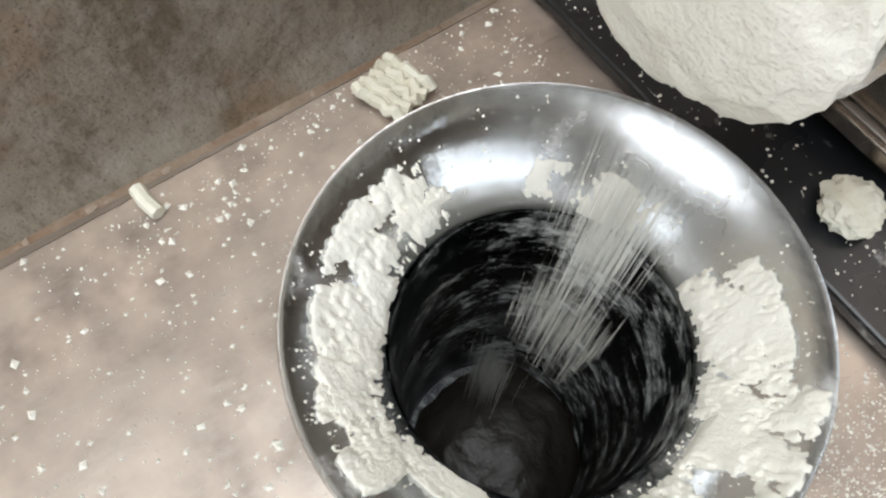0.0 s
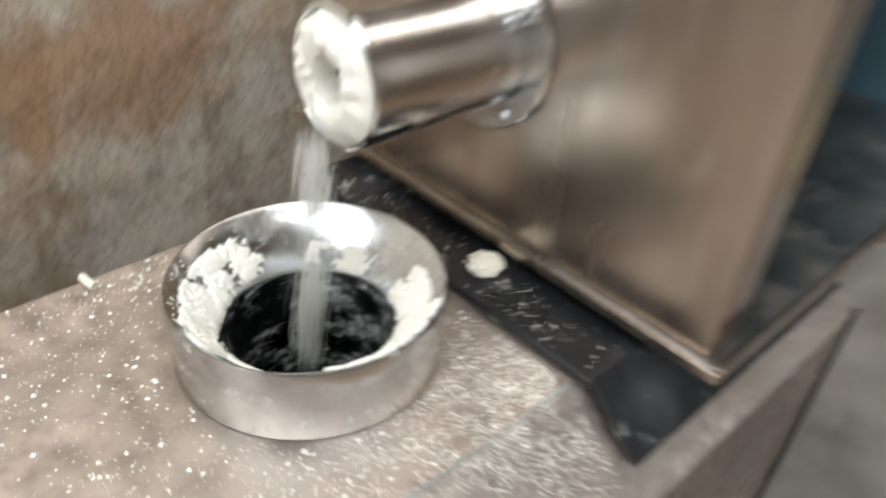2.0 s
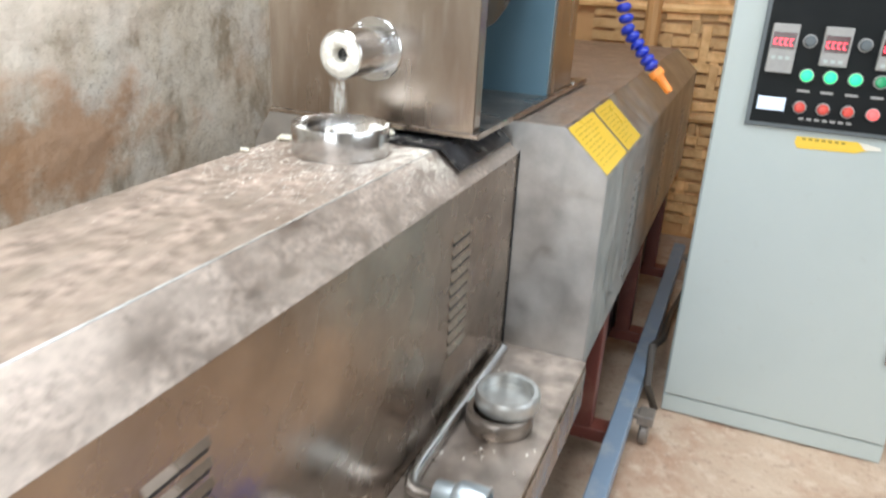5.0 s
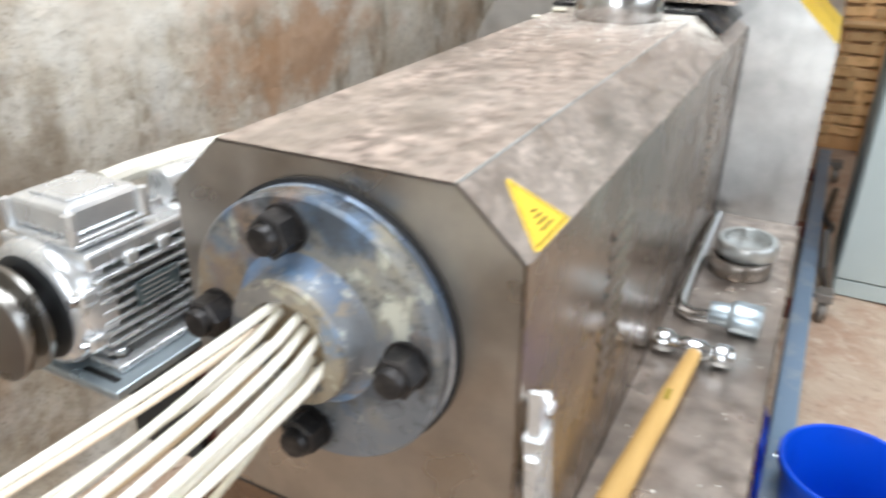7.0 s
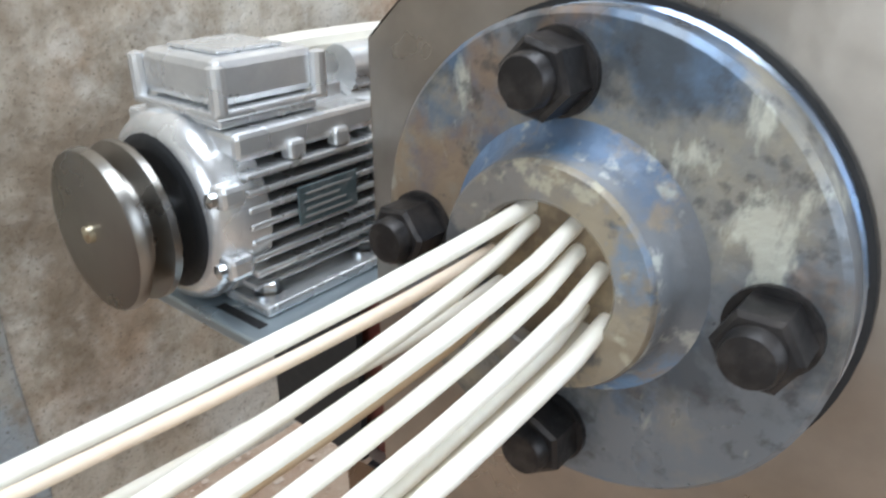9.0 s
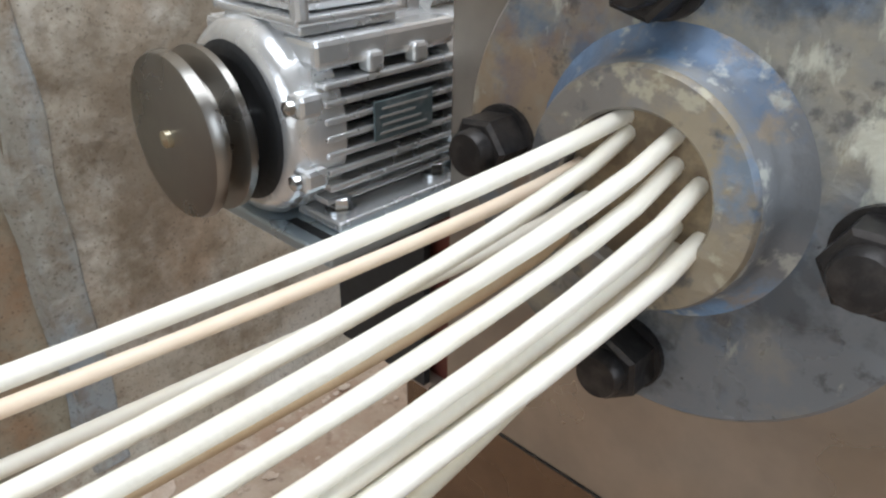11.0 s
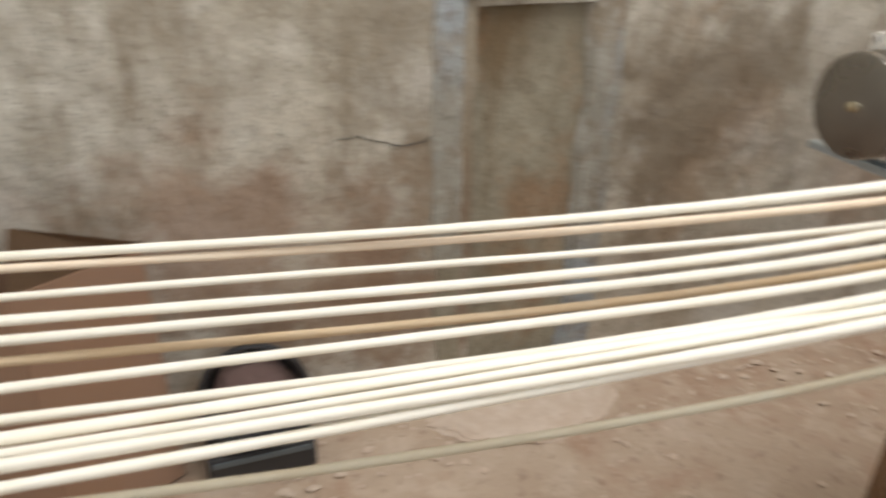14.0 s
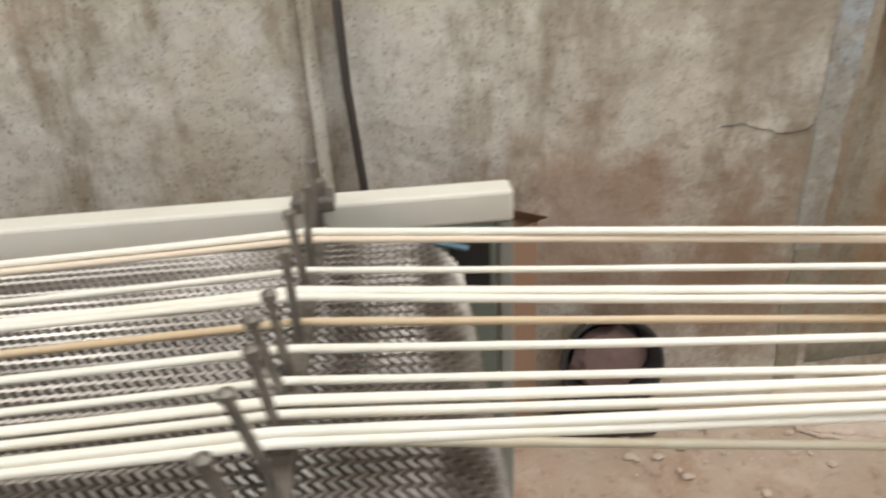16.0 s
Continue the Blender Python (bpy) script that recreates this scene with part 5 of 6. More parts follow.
    # pulley, with its groove, on a hub screw
    pul = part("pulley", lathe([(0.0, 0.018), (0.049, 0.018), (0.0545, 0.0165), (0.056, 0.013), (0.056, 0.009), (0.042, 0.0035), (0.042, -0.0015), (0.056, -0.007), (0.056, -0.012), (0.054, -0.014), (0.0, -0.014)], ALONG_Y, 64), PULLEY, mo, "machined V-belt pulley", 25)
    pul.location = (MX, -0.130, MZ)
    part("hub_screw", lathe([(0.0, 0.0182), (0.0062, 0.0182), (0.0058, 0.022), (0.0, 0.0235)], ALONG_Y, 16), BRASS, pul, "bright hub screw")
    part("shaft", lathe([(0.0, -0.0145), (0.012, -0.0145), (0.012, -0.03), (0.0, -0.03)], along_y(MX, -0.130, MZ), 20), TOOL, mo)
    return pul


PULLEY_PART = build_motor()

# ---------- dough strands ----------
COMB_Y = -1.2
STRANDS = []


def strand(ax, az, cx, cz, sag, radius, thin, material, label, bulge=0.0, reach=0.22):
    """One strand from a die hole over the comb and on along the conveyor, as a hanging line that thins as it is drawn."""
    pts, rr = [], []
    y0 = -0.0525
    for i in range(40):
        u = i / 39
        swell = math.sin(math.pi * u)
        pts.append((ax + (cx - ax) * u + bulge * swell, y0 + (COMB_Y - y0) * u, cz + (az - cz) * math.exp(-u / reach) * (1 - u) - sag * math.sin(math.pi * u ** 0.6) + 0.0012 * math.sin(u * 9 + ax * 300) * swell))
        rr.append(0.90 * (radius + (0.88 * thin - radius) * min(1.0, u * 1.7) ** 0.7))
    for i in range(1, 17):
        v = i / 16
        pts.append((cx - 0.02 * v, COMB_Y - 1.5 * v, cz - 0.020 * (1 - (1 - v) ** 3)))
        rr.append(0.80 * thin)
    rr = [r * (1 + 0.04 * math.sin(i * 1.9 + ax * 500) + 0.07 * noise.noise(Vector((i * 0.7, ax * 900, az * 500)))) for i, r in enumerate(rr)]
    rr[0] *= 0.9
    pts = [Vector(p) - Vector((ax, y0, az)) for p in pts]
    ob = finish("dough_strand", tube(pts, radius, 10, radii=rr), material, smooth=50)
    ob.location = (ax, y0, az)
    tagged(ob, label, "dough strand", "dough strands from the die")
    STRANDS.append(ob)
    return ob


L1 = "cream extruded dough strand running from the die to the conveyor"
L2 = "duller sagging dough strand hanging below the others"
L3 = "thin peach dough strand running from the die to the conveyor"
for ax, az, cx, cz, sag, r0, r1, material, label, bulge in (
    (-0.020, 0.836, -0.227, 0.785, 0.001, 0.0054, 0.0036, DOUGH, L1, 0.0),
    (-0.042, 0.806, -0.218, 0.783, 0.007, 0.0042, 0.0034, DOUGH_PEACH, L3, 0.0),
    (-0.036, 0.789, -0.171, 0.786, 0.015, 0.0044, 0.0030, DOUGH, L1, 0.0),
    (-0.018, 0.828, -0.143, 0.787, 0.018, 0.0054, 0.0037, DOUGH, L1, 0.004),
    (0.006, 0.833, -0.134, 0.784, 0.020, 0.0056, 0.0035, DOUGH, L1, 0.0),
    (0.008, 0.819, -0.078, 0.786, 0.023, 0.0056, 0.0033, DOUGH, L1, -0.004),
    (0.021, 0.813, -0.054, 0.786, 0.025, 0.0056, 0.0032, DOUGH, L1, 0.0),
    (0.010, 0.768, -0.034, 0.787, 0.026, 0.0056, 0.0038, DOUGH, L1, 0.0),
    (0.013, 0.790, -0.028, 0.783, 0.024, 0.0052, 0.0034, DOUGH, L1, 0.003),
    (0.026, 0.787, -0.011, 0.787, 0.025, 0.0056, 0.0037, DOUGH, L1, 0.0),
    (0.015, 0.778, -0.004, 0.784, 0.027, 0.0052, 0.0036, DOUGH, L1, 0.0),
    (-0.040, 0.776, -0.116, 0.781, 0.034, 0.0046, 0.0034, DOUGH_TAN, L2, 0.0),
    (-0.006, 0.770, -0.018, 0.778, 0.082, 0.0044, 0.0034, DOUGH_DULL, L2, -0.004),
):
    strand(ax, az, cx, cz, sag, r0, r1, material, label, bulge, 0.30 if az > 0.8305 else 0.22)

# ---------- conveyor ----------


def build_conveyor():
    cv = base("conveyor", "take-off conveyor with a woven wire belt and off-white rails", "conveyor")
    Y0, Y1 = -1.04, -3.05
    XF, XN = -0.275, 0.20
    BZ = 0.756
    for x, s in ((XF, -1), (XN, 1)):
        part("rail", box(min(x, x + s * 0.026), max(x, x + s * 0.026), Y1, Y0, 0.756, 0.784, 0.003), RAIL, cv, "off-white painted rail")
        pl = part("side_plate", box(min(x + s * 0.004, x + s * 0.014), max(x + s * 0.004, x + s * 0.014), Y1, Y0 - 0.014, 0.22, 0.7555, 0.002), GREENPANEL, cv, "grey-green side plate")
        part("end_post", box(min(x + s * 0.002, x + s * 0.026), max(x + s * 0.002, x + s * 0.026), Y0 - 0.012, Y0, 0.0, 0.7555, 0.002), POST, cv, "grey painted end post")
        part("leg", box(min(x + s * 0.002, x + s * 0.026), max(x + s * 0.002, x + s * 0.026), Y1, Y1 + 0.03, 0.0, 0.2195, 0.002), RAIL, cv)
        part("bearing_slot", box(min(x + s * 0.0028, x + s * 0.0038), max(x + s * 0.0028, x + s * 0.0038), -1.095, -1.06, 0.69, 0.748), BLACK, cv, "dark slot")
    part("drum", lathe([(0.0, XF + 0.012), (0.044, XF + 0.012), (0.044, XN - 0.012), (0.0, XN - 0.012)], Matrix.Translation((0, -1.135, BZ - 0.050)) @ Matrix.Rotation(radians(90), 4, "Y"), 32), BELT_DARK, cv, "", 30)
    # belt: a dark backing and on it the woven wires
    r = 0.047
    path = [(-1.135 + r * math.cos(a), BZ - 0.050 + r * math.sin(a)) for a in (radians(-90 + 15 * i) for i in range(13))]
    prof = path + [(-1.18 - 0.12 * i, BZ - 0.003) for i in range(16)]
    bm = bmesh.new()
    a = [bm.verts.new((XF + 0.012, y, z)) for y, z in prof]
    b = [bm.verts.new((XN - 0.012, y, z)) for y, z in prof]
    for i in range(len(prof) - 1):
        bm.faces.new((a[i], a[i + 1], b[i + 1], b[i]))
    part("belt_backing", bm, BELT_DARK, cv, "dark underside of the belt")
    # zigzag wires across the belt
    line = [Vector((0, y, z)) for y, z in [(-1.135 + (r + 0.0016) * math.cos(a_), BZ - 0.050 + (r + 0.0016) * math.sin(a_)) for a_ in (radians(-60 + 3 * i) for i in range(51))]]
    d = 0.0
    while line[-1].y > -2.3:
        line.append(Vector((0, line[-1].y - 0.004, BZ - 0.0012)))
    dist = [0.0]
    for p, q in zip(line, line[1:]):
        dist.append(dist[-1] + (q - p).length)

    def at(sv):
        sv = min(max(sv, 0), dist[-1] - 1e-6)
        i = int(np.searchsorted(dist, sv, side="right")) - 1
        i = min(i, len(line) - 2)
        return line[i].lerp(line[i + 1], (sv - dist[i]) / (dist[i + 1] - dist[i]))

    verts, faces = [], []
    pitch, step = 0.0066, 0.0048
    nrows = int(dist[-1] / pitch)
    nx = int((XN - XF - 0.03) / step)
    for k in range(nrows):
        prev = None
        for i in range(nx + 1):
            x = XF + 0.015 + i * step
            sv = k * pitch + (0.0050 if i % 2 else 0.0)
            c = at(sv)
            t = (at(sv + 0.002) - c).normalized()
            nn = Vector((0, -t.z, t.y))
            if nn.z < 0 and c.y < -1.14:
                nn = -nn
            if (c - Vector((0, -1.135, BZ - 0.050))).dot(nn) < 0:
                nn = -nn
            lift = 0.0016 if i % 2 else 0.0004
            w = 0.0014
            base_i = len(verts)
            for off, up in ((-w, 0.0), (0.0, 0.0014), (w, 0.0)):
                p = c + t * off + nn * (lift + up)
                verts.append((x, p.y, p.z))
            if prev is not None:
                faces.append((prev, prev + 1, base_i + 1, base_i))
                faces.append((prev + 1, prev + 2, base_i + 2, base_i + 1))
            prev = base_i
    me = bpy.data.meshes.new("belt_wires")
    me.from_pydata(verts, [], faces)
    me.materials.append(BELT)
    ob = new("belt_wires", me)
    ob.parent = cv
    tagged(ob, "woven zigzag steel wires of the belt", kind="stuff")
    # blue lead lying at the rail
    part("blue_lead", tube([(-0.268, -1.18, 0.744), (-0.264, -1.14, 0.752), (-0.264, -1.11, 0.749), (-0.268, -1.08, 0.738)], 0.0025, 6), BLUEGREY, cv, "short blue-grey lead", True)


build_conveyor()


def build_comb():
    cb = base("strand_comb", "steel guide comb with upright pins, clamped across the conveyor", "comb")
    part("bar", box(-0.274, 0.20, COMB_Y - 0.007, COMB_Y + 0.007, 0.7615, 0.769, 0.002), PIN, cb, "flat steel bar")
    cl = part("clamp", box(-0.282, -0.258, COMB_Y - 0.018, COMB_Y + 0.016, 0.7845, 0.797, 0.003), PIN, cb, "small screw clamp")
    part("clamp_stem", box(-0.274, -0.262, COMB_Y - 0.005, COMB_Y + 0.005, 0.765, 0.7842, 0.001), PIN, cl)
    part("clamp_screw", lathe([(0.0, 0.0), (0.005, 0.0), (0.005, 0.012), (0.0, 0.013)], Matrix.Translation((-0.268, COMB_Y + 0.006, 0.797)), 12), PIN, cl)
    for i, x in enumerate((-0.250, -0.204, -0.163, -0.112, -0.066, -0.043, -0.018, 0.012, 0.05, 0.10)):
        lean = 0.003 * math.sin(i * 2.3)
        top = (x, COMB_Y + 0.004 - 0.002 * i + lean, 0.828)
        pin = part("pin", tube([(x + 0.001, COMB_Y, 0.760), (x, COMB_Y - 0.0002 * i, 0.785), top], 0.0029, 8), PIN, cb, "", True)
        part("pin_head", lathe([(0.0, 0.0), (0.0042, 0.0), (0.0042, 0.004), (0.0, 0.006)], Matrix.Translation(top), 10), PIN, pin)


build_comb()

# ---------- control cabinet ----------


def build_cabinet():
    X0, X1, Y0, Y1 = 0.515, 1.12, 1.94, 2.37
    cb = base("control_cabinet", "grey-green painted steel control cabinet standing on the floor", "cabinet")
    part("body", box(X0, X1, Y0 + 0.022, Y1, 0.02, 1.70, 0.004), CABINET, cb)
    part("door", box(X0 + 0.004, X1 - 0.004, Y0, Y0 + 0.020, 0.06, 1.695, 0.004), CABINET, cb, "flat grey-green cabinet door")
    part("plinth", box(X0 + 0.003, X1 - 0.003, Y0 + 0.004, Y1 - 0.01, 0.0, 0.055, 0.002), CABINET, cb)
    pn = part("control_panel", box(0.592, 1.06, Y0 - 0.010, Y0 - 0.0005, 0.898, 1.32, 0.003), PANEL_FRAME, cb, "framed black control panel with meters, lamps and buttons")
    part("panel_glass", box(0.603, 1.05, Y0 - 0.0115, Y0 - 0.0102, 0.910, 1.31), PANEL_BLACK, pn)
    F = Y0 - 0.0116
    for i, x in enumerate((0.645, 0.762, 0.885)):
        me = part("meter", box(x - 0.031, x + 0.031, F - 0.012, F, 1.035 if i == 0 else 1.060, 1.152, 0.003), METER, pn, "grey panel meter with a lit red display")
        part("meter_window", box(x - 0.026, x + 0.026, F - 0.0135, F - 0.0122, 1.094, 1.132), METER_WINDOW, me)
        for k in range(4):
            xd = x - 0.018 + 0.012 * k
            for dz in (-0.007, 0.007):
                part("digit_bar", box(xd - 0.004, xd + 0.003, F - 0.0142, F - 0.0136, 1.110 + dz - 0.0012, 1.110 + dz + 0.0012), RED_DIGIT, me)
            part("digit_bar", box(xd - 0.0045, xd - 0.002, F - 0.0142, F - 0.0136, 1.103, 1.1175), RED_DIGIT, me)
        for k in range(3):
            part("meter_key", box(x - 0.022 + 0.016 * k, x - 0.012 + 0.016 * k, F - 0.0133, F - 0.0122, 1.068, 1.076), CABINET, me)

    def round_(name, x, z, r, d, material, label=""):
        bz = part("bezel", lathe([(0.0, 0.0), (r * 1.25, 0.0), (r * 1.25, 0.004), (0.0, 0.004)], along_y(x, F, z), 24), METER, pn)
        part(name, lathe([(0.0, 0.0042), (r, 0.0042), (r, d), (r * 0.8, d + 0.003), (0.0, d + 0.004)], along_y(x, F, z), 24), material, bz, label, 40)

    for x, z in ((0.703, 1.115), (0.823, 1.115)):
        round_("knob", x, z, 0.013, 0.014, PANEL_FRAME)
    for i, x in enumerate((0.712, 0.765, 0.820, 0.875)):
        round_("lamp", x, 1.034, 0.0135, 0.009, GREEN_LIT if i < 3 else GREEN_OFF, "lit green lamp" if i < 3 else "green push button")
        round_("button", x, 0.956, 0.0125, 0.010, RED_BUTTON if i < 3 else RED_LIT, "red push button" if i < 3 else "lit red push button")
        part("label_bar", box(x - 0.014, x + 0.014, F - 0.001, F, 0.993, 0.999), METER, pn)
    round_("button", 0.935, 0.957, 0.018, 0.014, RED_BUTTON, "large red button")
    round_("lamp", 0.935, 1.036, 0.0135, 0.009, PANEL_FRAME)
    round_("button", 0.995, 0.957, 0.014, 0.010, RED_BUTTON)
    part("display", box(0.613, 0.678, F - 0.004, F, 0.942, 0.975, 0.001), LCD, pn, "pale blue display")
    for k in range(7):
        part("label_bar", box(0.715 + 0.018 * k, 0.727 + 0.018 * k, F - 0.0006, F, 0.925, 0.931), METER, pn)
    # pointed yellow label below the panel
    prof = [(0.722, 0.882), (0.86, 0.884), (0.905, 0.872), (0.86, 0.856), (0.728, 0.852), (0.719, 0.866)]
    lb = part("pointer_label", prism(prof, Y0 - 0.0018, Y0 - 0.0006), YELLOW, cb, "yellow pointed label with faded marks")
    part("label_tip", prism([(0.862, 0.8845), (0.913, 0.876), (0.915, 0.868), (0.880, 0.866)], Y0 - 0.0024, Y0 - 0.0019), RAIL, lb)
    for k in range(7):
        part("text_bar", box(0.735 + 0.015 * k, 0.744 + 0.015 * k, Y0 - 0.0022, Y0 - 0.0019, 0.874, 0.880), INK_SOFT, lb)
    lk = part("lock", box(1.055, 1.075, Y0 - 0.008, Y0 - 0.0005, 0.305, 0.36, 0.004), TOOL, cb, "small chrome lock")
    part("keyhole", lathe([(0.0, 0.008), (0.006, 0.008), (0.006, 0.011), (0.0, 0.0115)], along_y(1.065, Y0, 0.335), 16), PANEL_FRAME, lk)


build_cabinet()


def build_hose():
    hs = base("coolant_hose", "blue segmented flexible hose with an orange nozzle, above the extruder", "hose")
    P = [Vector(p) for p in ((0.27, 1.58, 1.66), (0.272, 1.57, 1.5), (0.286, 1.545, 1.385), (0.290, 1.53, 1.30), (0.300, 1.52, 1.22), (0.330, 1.51, 1.135), (0.380, 1.50, 1.078), (0.400, 1.50, 1.056))]
    pts = []
    for i in range(len(P) - 1):
        for k in range(8):
            pts.append(P[i].lerp(P[i + 1], k / 8))
    pts.append(P[-1])
    out = [pts[0]]
    for p in pts:
        if (p - out[-1]).length >= 0.0148:
            out.append(p)
    seg = bpy.data.meshes.new("hose_segment")
    bm = lathe([(0.0, -0.009), (0.010, -0.009), (0.0155, -0.004), (0.0155, 0.002), (0.009, 0.008), (0.0, 0.009)], Matrix(), 14)
    for f in bm.faces:
        f.smooth = True
    bm.to_mesh(seg)
    bm.free()
    seg.materials.append(HOSE_BLUE)
    for a, b in zip(out, out[1:]):
        ob = new("hose_segment", seg)
        ob.parent = hs
        ob.matrix_local = Matrix.Translation(a) @ (b - a).to_track_quat("Z", "Y").to_matrix().to_4x4()
    d = (P[-1] - P[-2]).normalized()
    m = Matrix.Translation(P[-1]) @ d.to_track_quat("Z", "Y").to_matrix().to_4x4()
    part("nozzle", lathe([(0.0, -0.004), (0.0155, -0.004), (0.0155, 0.010), (0.010, 0.016), (0.0085, 0.050), (0.006, 0.052), (0.0, 0.048)], m, 20), ORANGE, hs, "orange tapered nozzle", 40)
    part("hose_stem", tube([(0.27, 1.58, 1.65), (0.25, 1.62, 1.70), (0.20, 1.66, 1.70), (0.165, 1.68, 1.66), (0.160, 1.68, 1.6245)], 0.008, 8), TOOL, hs, "steel stem", True)


build_hose()

# ---------- things on the shelf ----------
SH = 0.4645


def build_tools():
    # hammer
    hm = base("hammer", "ball-pein hammer with a yellow wooden handle, on the shelf", "hammer")
    hx, hy, hz = 0.253, 0.612, SH + 0.0205
    m = look((hx, hy, hz), (hx + 1, hy - 0.04, hz)) @ Matrix.Scale(1.25, 4)
    part("head", lathe([(0.0, -0.052), (0.011, -0.050), (0.0155, -0.043), (0.0165, -0.036), (0.015, -0.028), (0.009, -0.024), (0.010, -0.018), (0.0135, -0.012), (0.0135, 0.012), (0.010, 0.020), (0.013, 0.026), (0.0165, 0.032), (0.0165, 0.048), (0.0150, 0.051), (0.0, 0.051)], m, 24), TOOL, hm, "polished steel hammer head", 40)
    a, b = Vector((hx + 0.006, hy + 0.014, hz)), Vector((hx - 0.030, hy - 0.40, hz - 0.004))
    pts = [a.lerp(b, i / 12) for i in range(13)]
    rr = [0.0115 + 0.005 * min(1, i / 5) + 0.0012 * (i > 9) for i in range(13)]
    part("handle", tube(pts, 0.012, 12, radii=rr, squash=0.78), WOOD, hm, "yellow ash handle", 50)
    c = a.lerp(b, 0.42)
    part("handle_mark", box(c.x - 0.004, c.x + 0.004, c.y - 0.014, c.y + 0.014, hz + 0.0118, hz + 0.0124), INK_SOFT, hm)
    # socket on an L-shaped wrench
    wr = base("socket_wrench", "chromed L-shaped wrench with a large socket, on the shelf", "wrench")
    z = SH + 0.009
    pts = [(0.199, 1.235, z + 0.003), (0.200, 1.05, z + 0.003), (0.202, 0.80, z + 0.003), (0.205, 0.765, z + 0.003), (0.214, 0.742, z + 0.004), (0.230, 0.733, z + 0.006), (0.255, 0.730, z + 0.010), (0.275, 0.729, z + 0.014)]
    part("handle_bar", tube(pts, 0.0122, 12), TOOL, wr, "", True)
    ms = look((0.258, 0.730, SH + 0.030), (1.3, 0.735, SH + 0.030)) @ Matrix.Scale(1.25, 4)
    part("socket", lathe([(0.0, 0.0), (0.0145, 0.0), (0.016, -0.004), (0.017, -0.024), (0.0225, -0.030), (0.0235, -0.034), (0.0235, -0.066), (0.0225, -0.068), (0.0185, -0.068), (0.018, -0.045), (0.0, -0.045)], ms, 28), TOOL_GREY, wr, "grey steel socket", 35)
    # two stacked rings
    th = base("steel_ring", "worn shallow steel ring lying on the shelf", "ring", (0, 0, 0), "stacked steel rings")
    prof = [(0.036, 0.0), (0.045, 0.0), (0.0465, 0.003), (0.0465, 0.020), (0.044, 0.024), (0.037, 0.024), (0.036, 0.021)]
    part("ring_body", lathe(prof, Matrix.Translation((0.276, 0.985, SH + 0.0005)) @ Matrix.Scale(1.32, 4), 40, closed=True), GLASSY, th, "", 35)
    t2 = base("steel_ring", "bright shallow steel ring stacked on another ring", "ring", (0, 0, 0), "stacked steel rings")
    part("ring_body", lathe(prof, Matrix.Translation((0.283, 1.005, SH + 0.0338)) @ Matrix.Rotation(radians(2), 4, "X") @ Matrix.Scale(1.28, 4), 40, closed=True), PALE_STEEL, t2, "", 35)
    part("ring_plate", lathe([(0.0, 0.006), (0.0358, 0.006), (0.0358, 0.010), (0.0, 0.012)], Matrix.Translation((0.283, 1.005, SH + 0.0338)) @ Matrix.Rotation(radians(2), 4, "X") @ Matrix.Scale(1.28, 4), 40), PALE_STEEL, t2)
    # locking pliers gripping a small hook on the housing side
    pl = base("locking_pliers", "bright chromed locking pliers hanging on the housing side", "pliers")
    m = Matrix.Translation((0.1945, 0.012, 0.735)) @ Matrix.Rotation(radians(14), 4, "X")

    def plate(outline, x0, x1):
        return prism([(p[0], p[1]) for p in outline], x0, x1, 0.0018, axis="x")

    def placed(bm):
        bmesh.ops.transform(bm, matrix=m, verts=bm.verts)
        return bm

    part("upper_jaw", placed(plate([(-0.010, 0.0), (0.012, 0.0), (0.014, 0.020), (0.006, 0.038), (0.003, 0.050), (-0.001, 0.050), (-0.004, 0.030)], -0.006, 0.006)), ALU, pl)
    part("lower_jaw", placed(plate([(0.013, 0.004), (0.026, 0.010), (0.030, 0.020), (0.022, 0.027), (0.012, 0.024)], -0.005, 0.005)), ALU, pl)
    part("jaw_pivot", placed(lathe([(0.0, -0.009), (0.007, -0.009), (0.007, 0.009), (0.0, 0.010)], Matrix.Translation((0, 0.017, 0.014)) @ Matrix.Rotation(radians(90), 4, "Y"), 16)), ALU, pl)
    part("body", placed(plate([(-0.014, 0.002), (0.016, 0.002), (0.013, -0.040), (0.009, -0.085), (0.010, -0.115), (-0.006, -0.120), (-0.012, -0.070)], -0.009, 0.009)), ALU, pl, "wide chromed upper handle")
    part("lever", placed(plate([(-0.018, -0.020), (-0.010, -0.018), (-0.012, -0.060), (-0.020, -0.105), (-0.030, -0.110), (-0.026, -0.070)], -0.006, 0.006)), ALU, pl, "release lever")
    part("adjusting_screw", placed(lathe([(0.0, -0.145), (0.006, -0.145), (0.006, -0.128), (0.003, -0.126), (0.003, -0.112), (0.0, -0.112)], Matrix.Translation((0, 0.002, 0)), 12)), ALU, pl)
    part("hook", tube([(0.182, 0.028, 0.752), (0.188, 0.028, 0.752), (0.1945, 0.028, 0.750)], 0.003, 8), ALU, pl)
    # bent wire on the shelf
    bm = tube([(0.30, 0.17, SH + 0.003), (0.29, 0.20, SH + 0.003), (0.275, 0.235, SH + 0.003), (0.262, 0.235, SH + 0.003), (0.258, 0.18, SH + 0.003)], 0.0022, 6)
    tagged(finish("bent_wire", bm, BLACK, smooth=True), "thin dark bent wire on the shelf", "wire")
    rng = random.Random(8)
    bm = bmesh.new()
    for k in range(40):
        lump(rng.uniform(0.20, 0.365), rng.uniform(0.1, 1.2), SH + 0.001, 0.0016 * rng.uniform(0.5, 2), 0.0016 * rng.uniform(0.5, 2), 0.001, k, bm, 1)
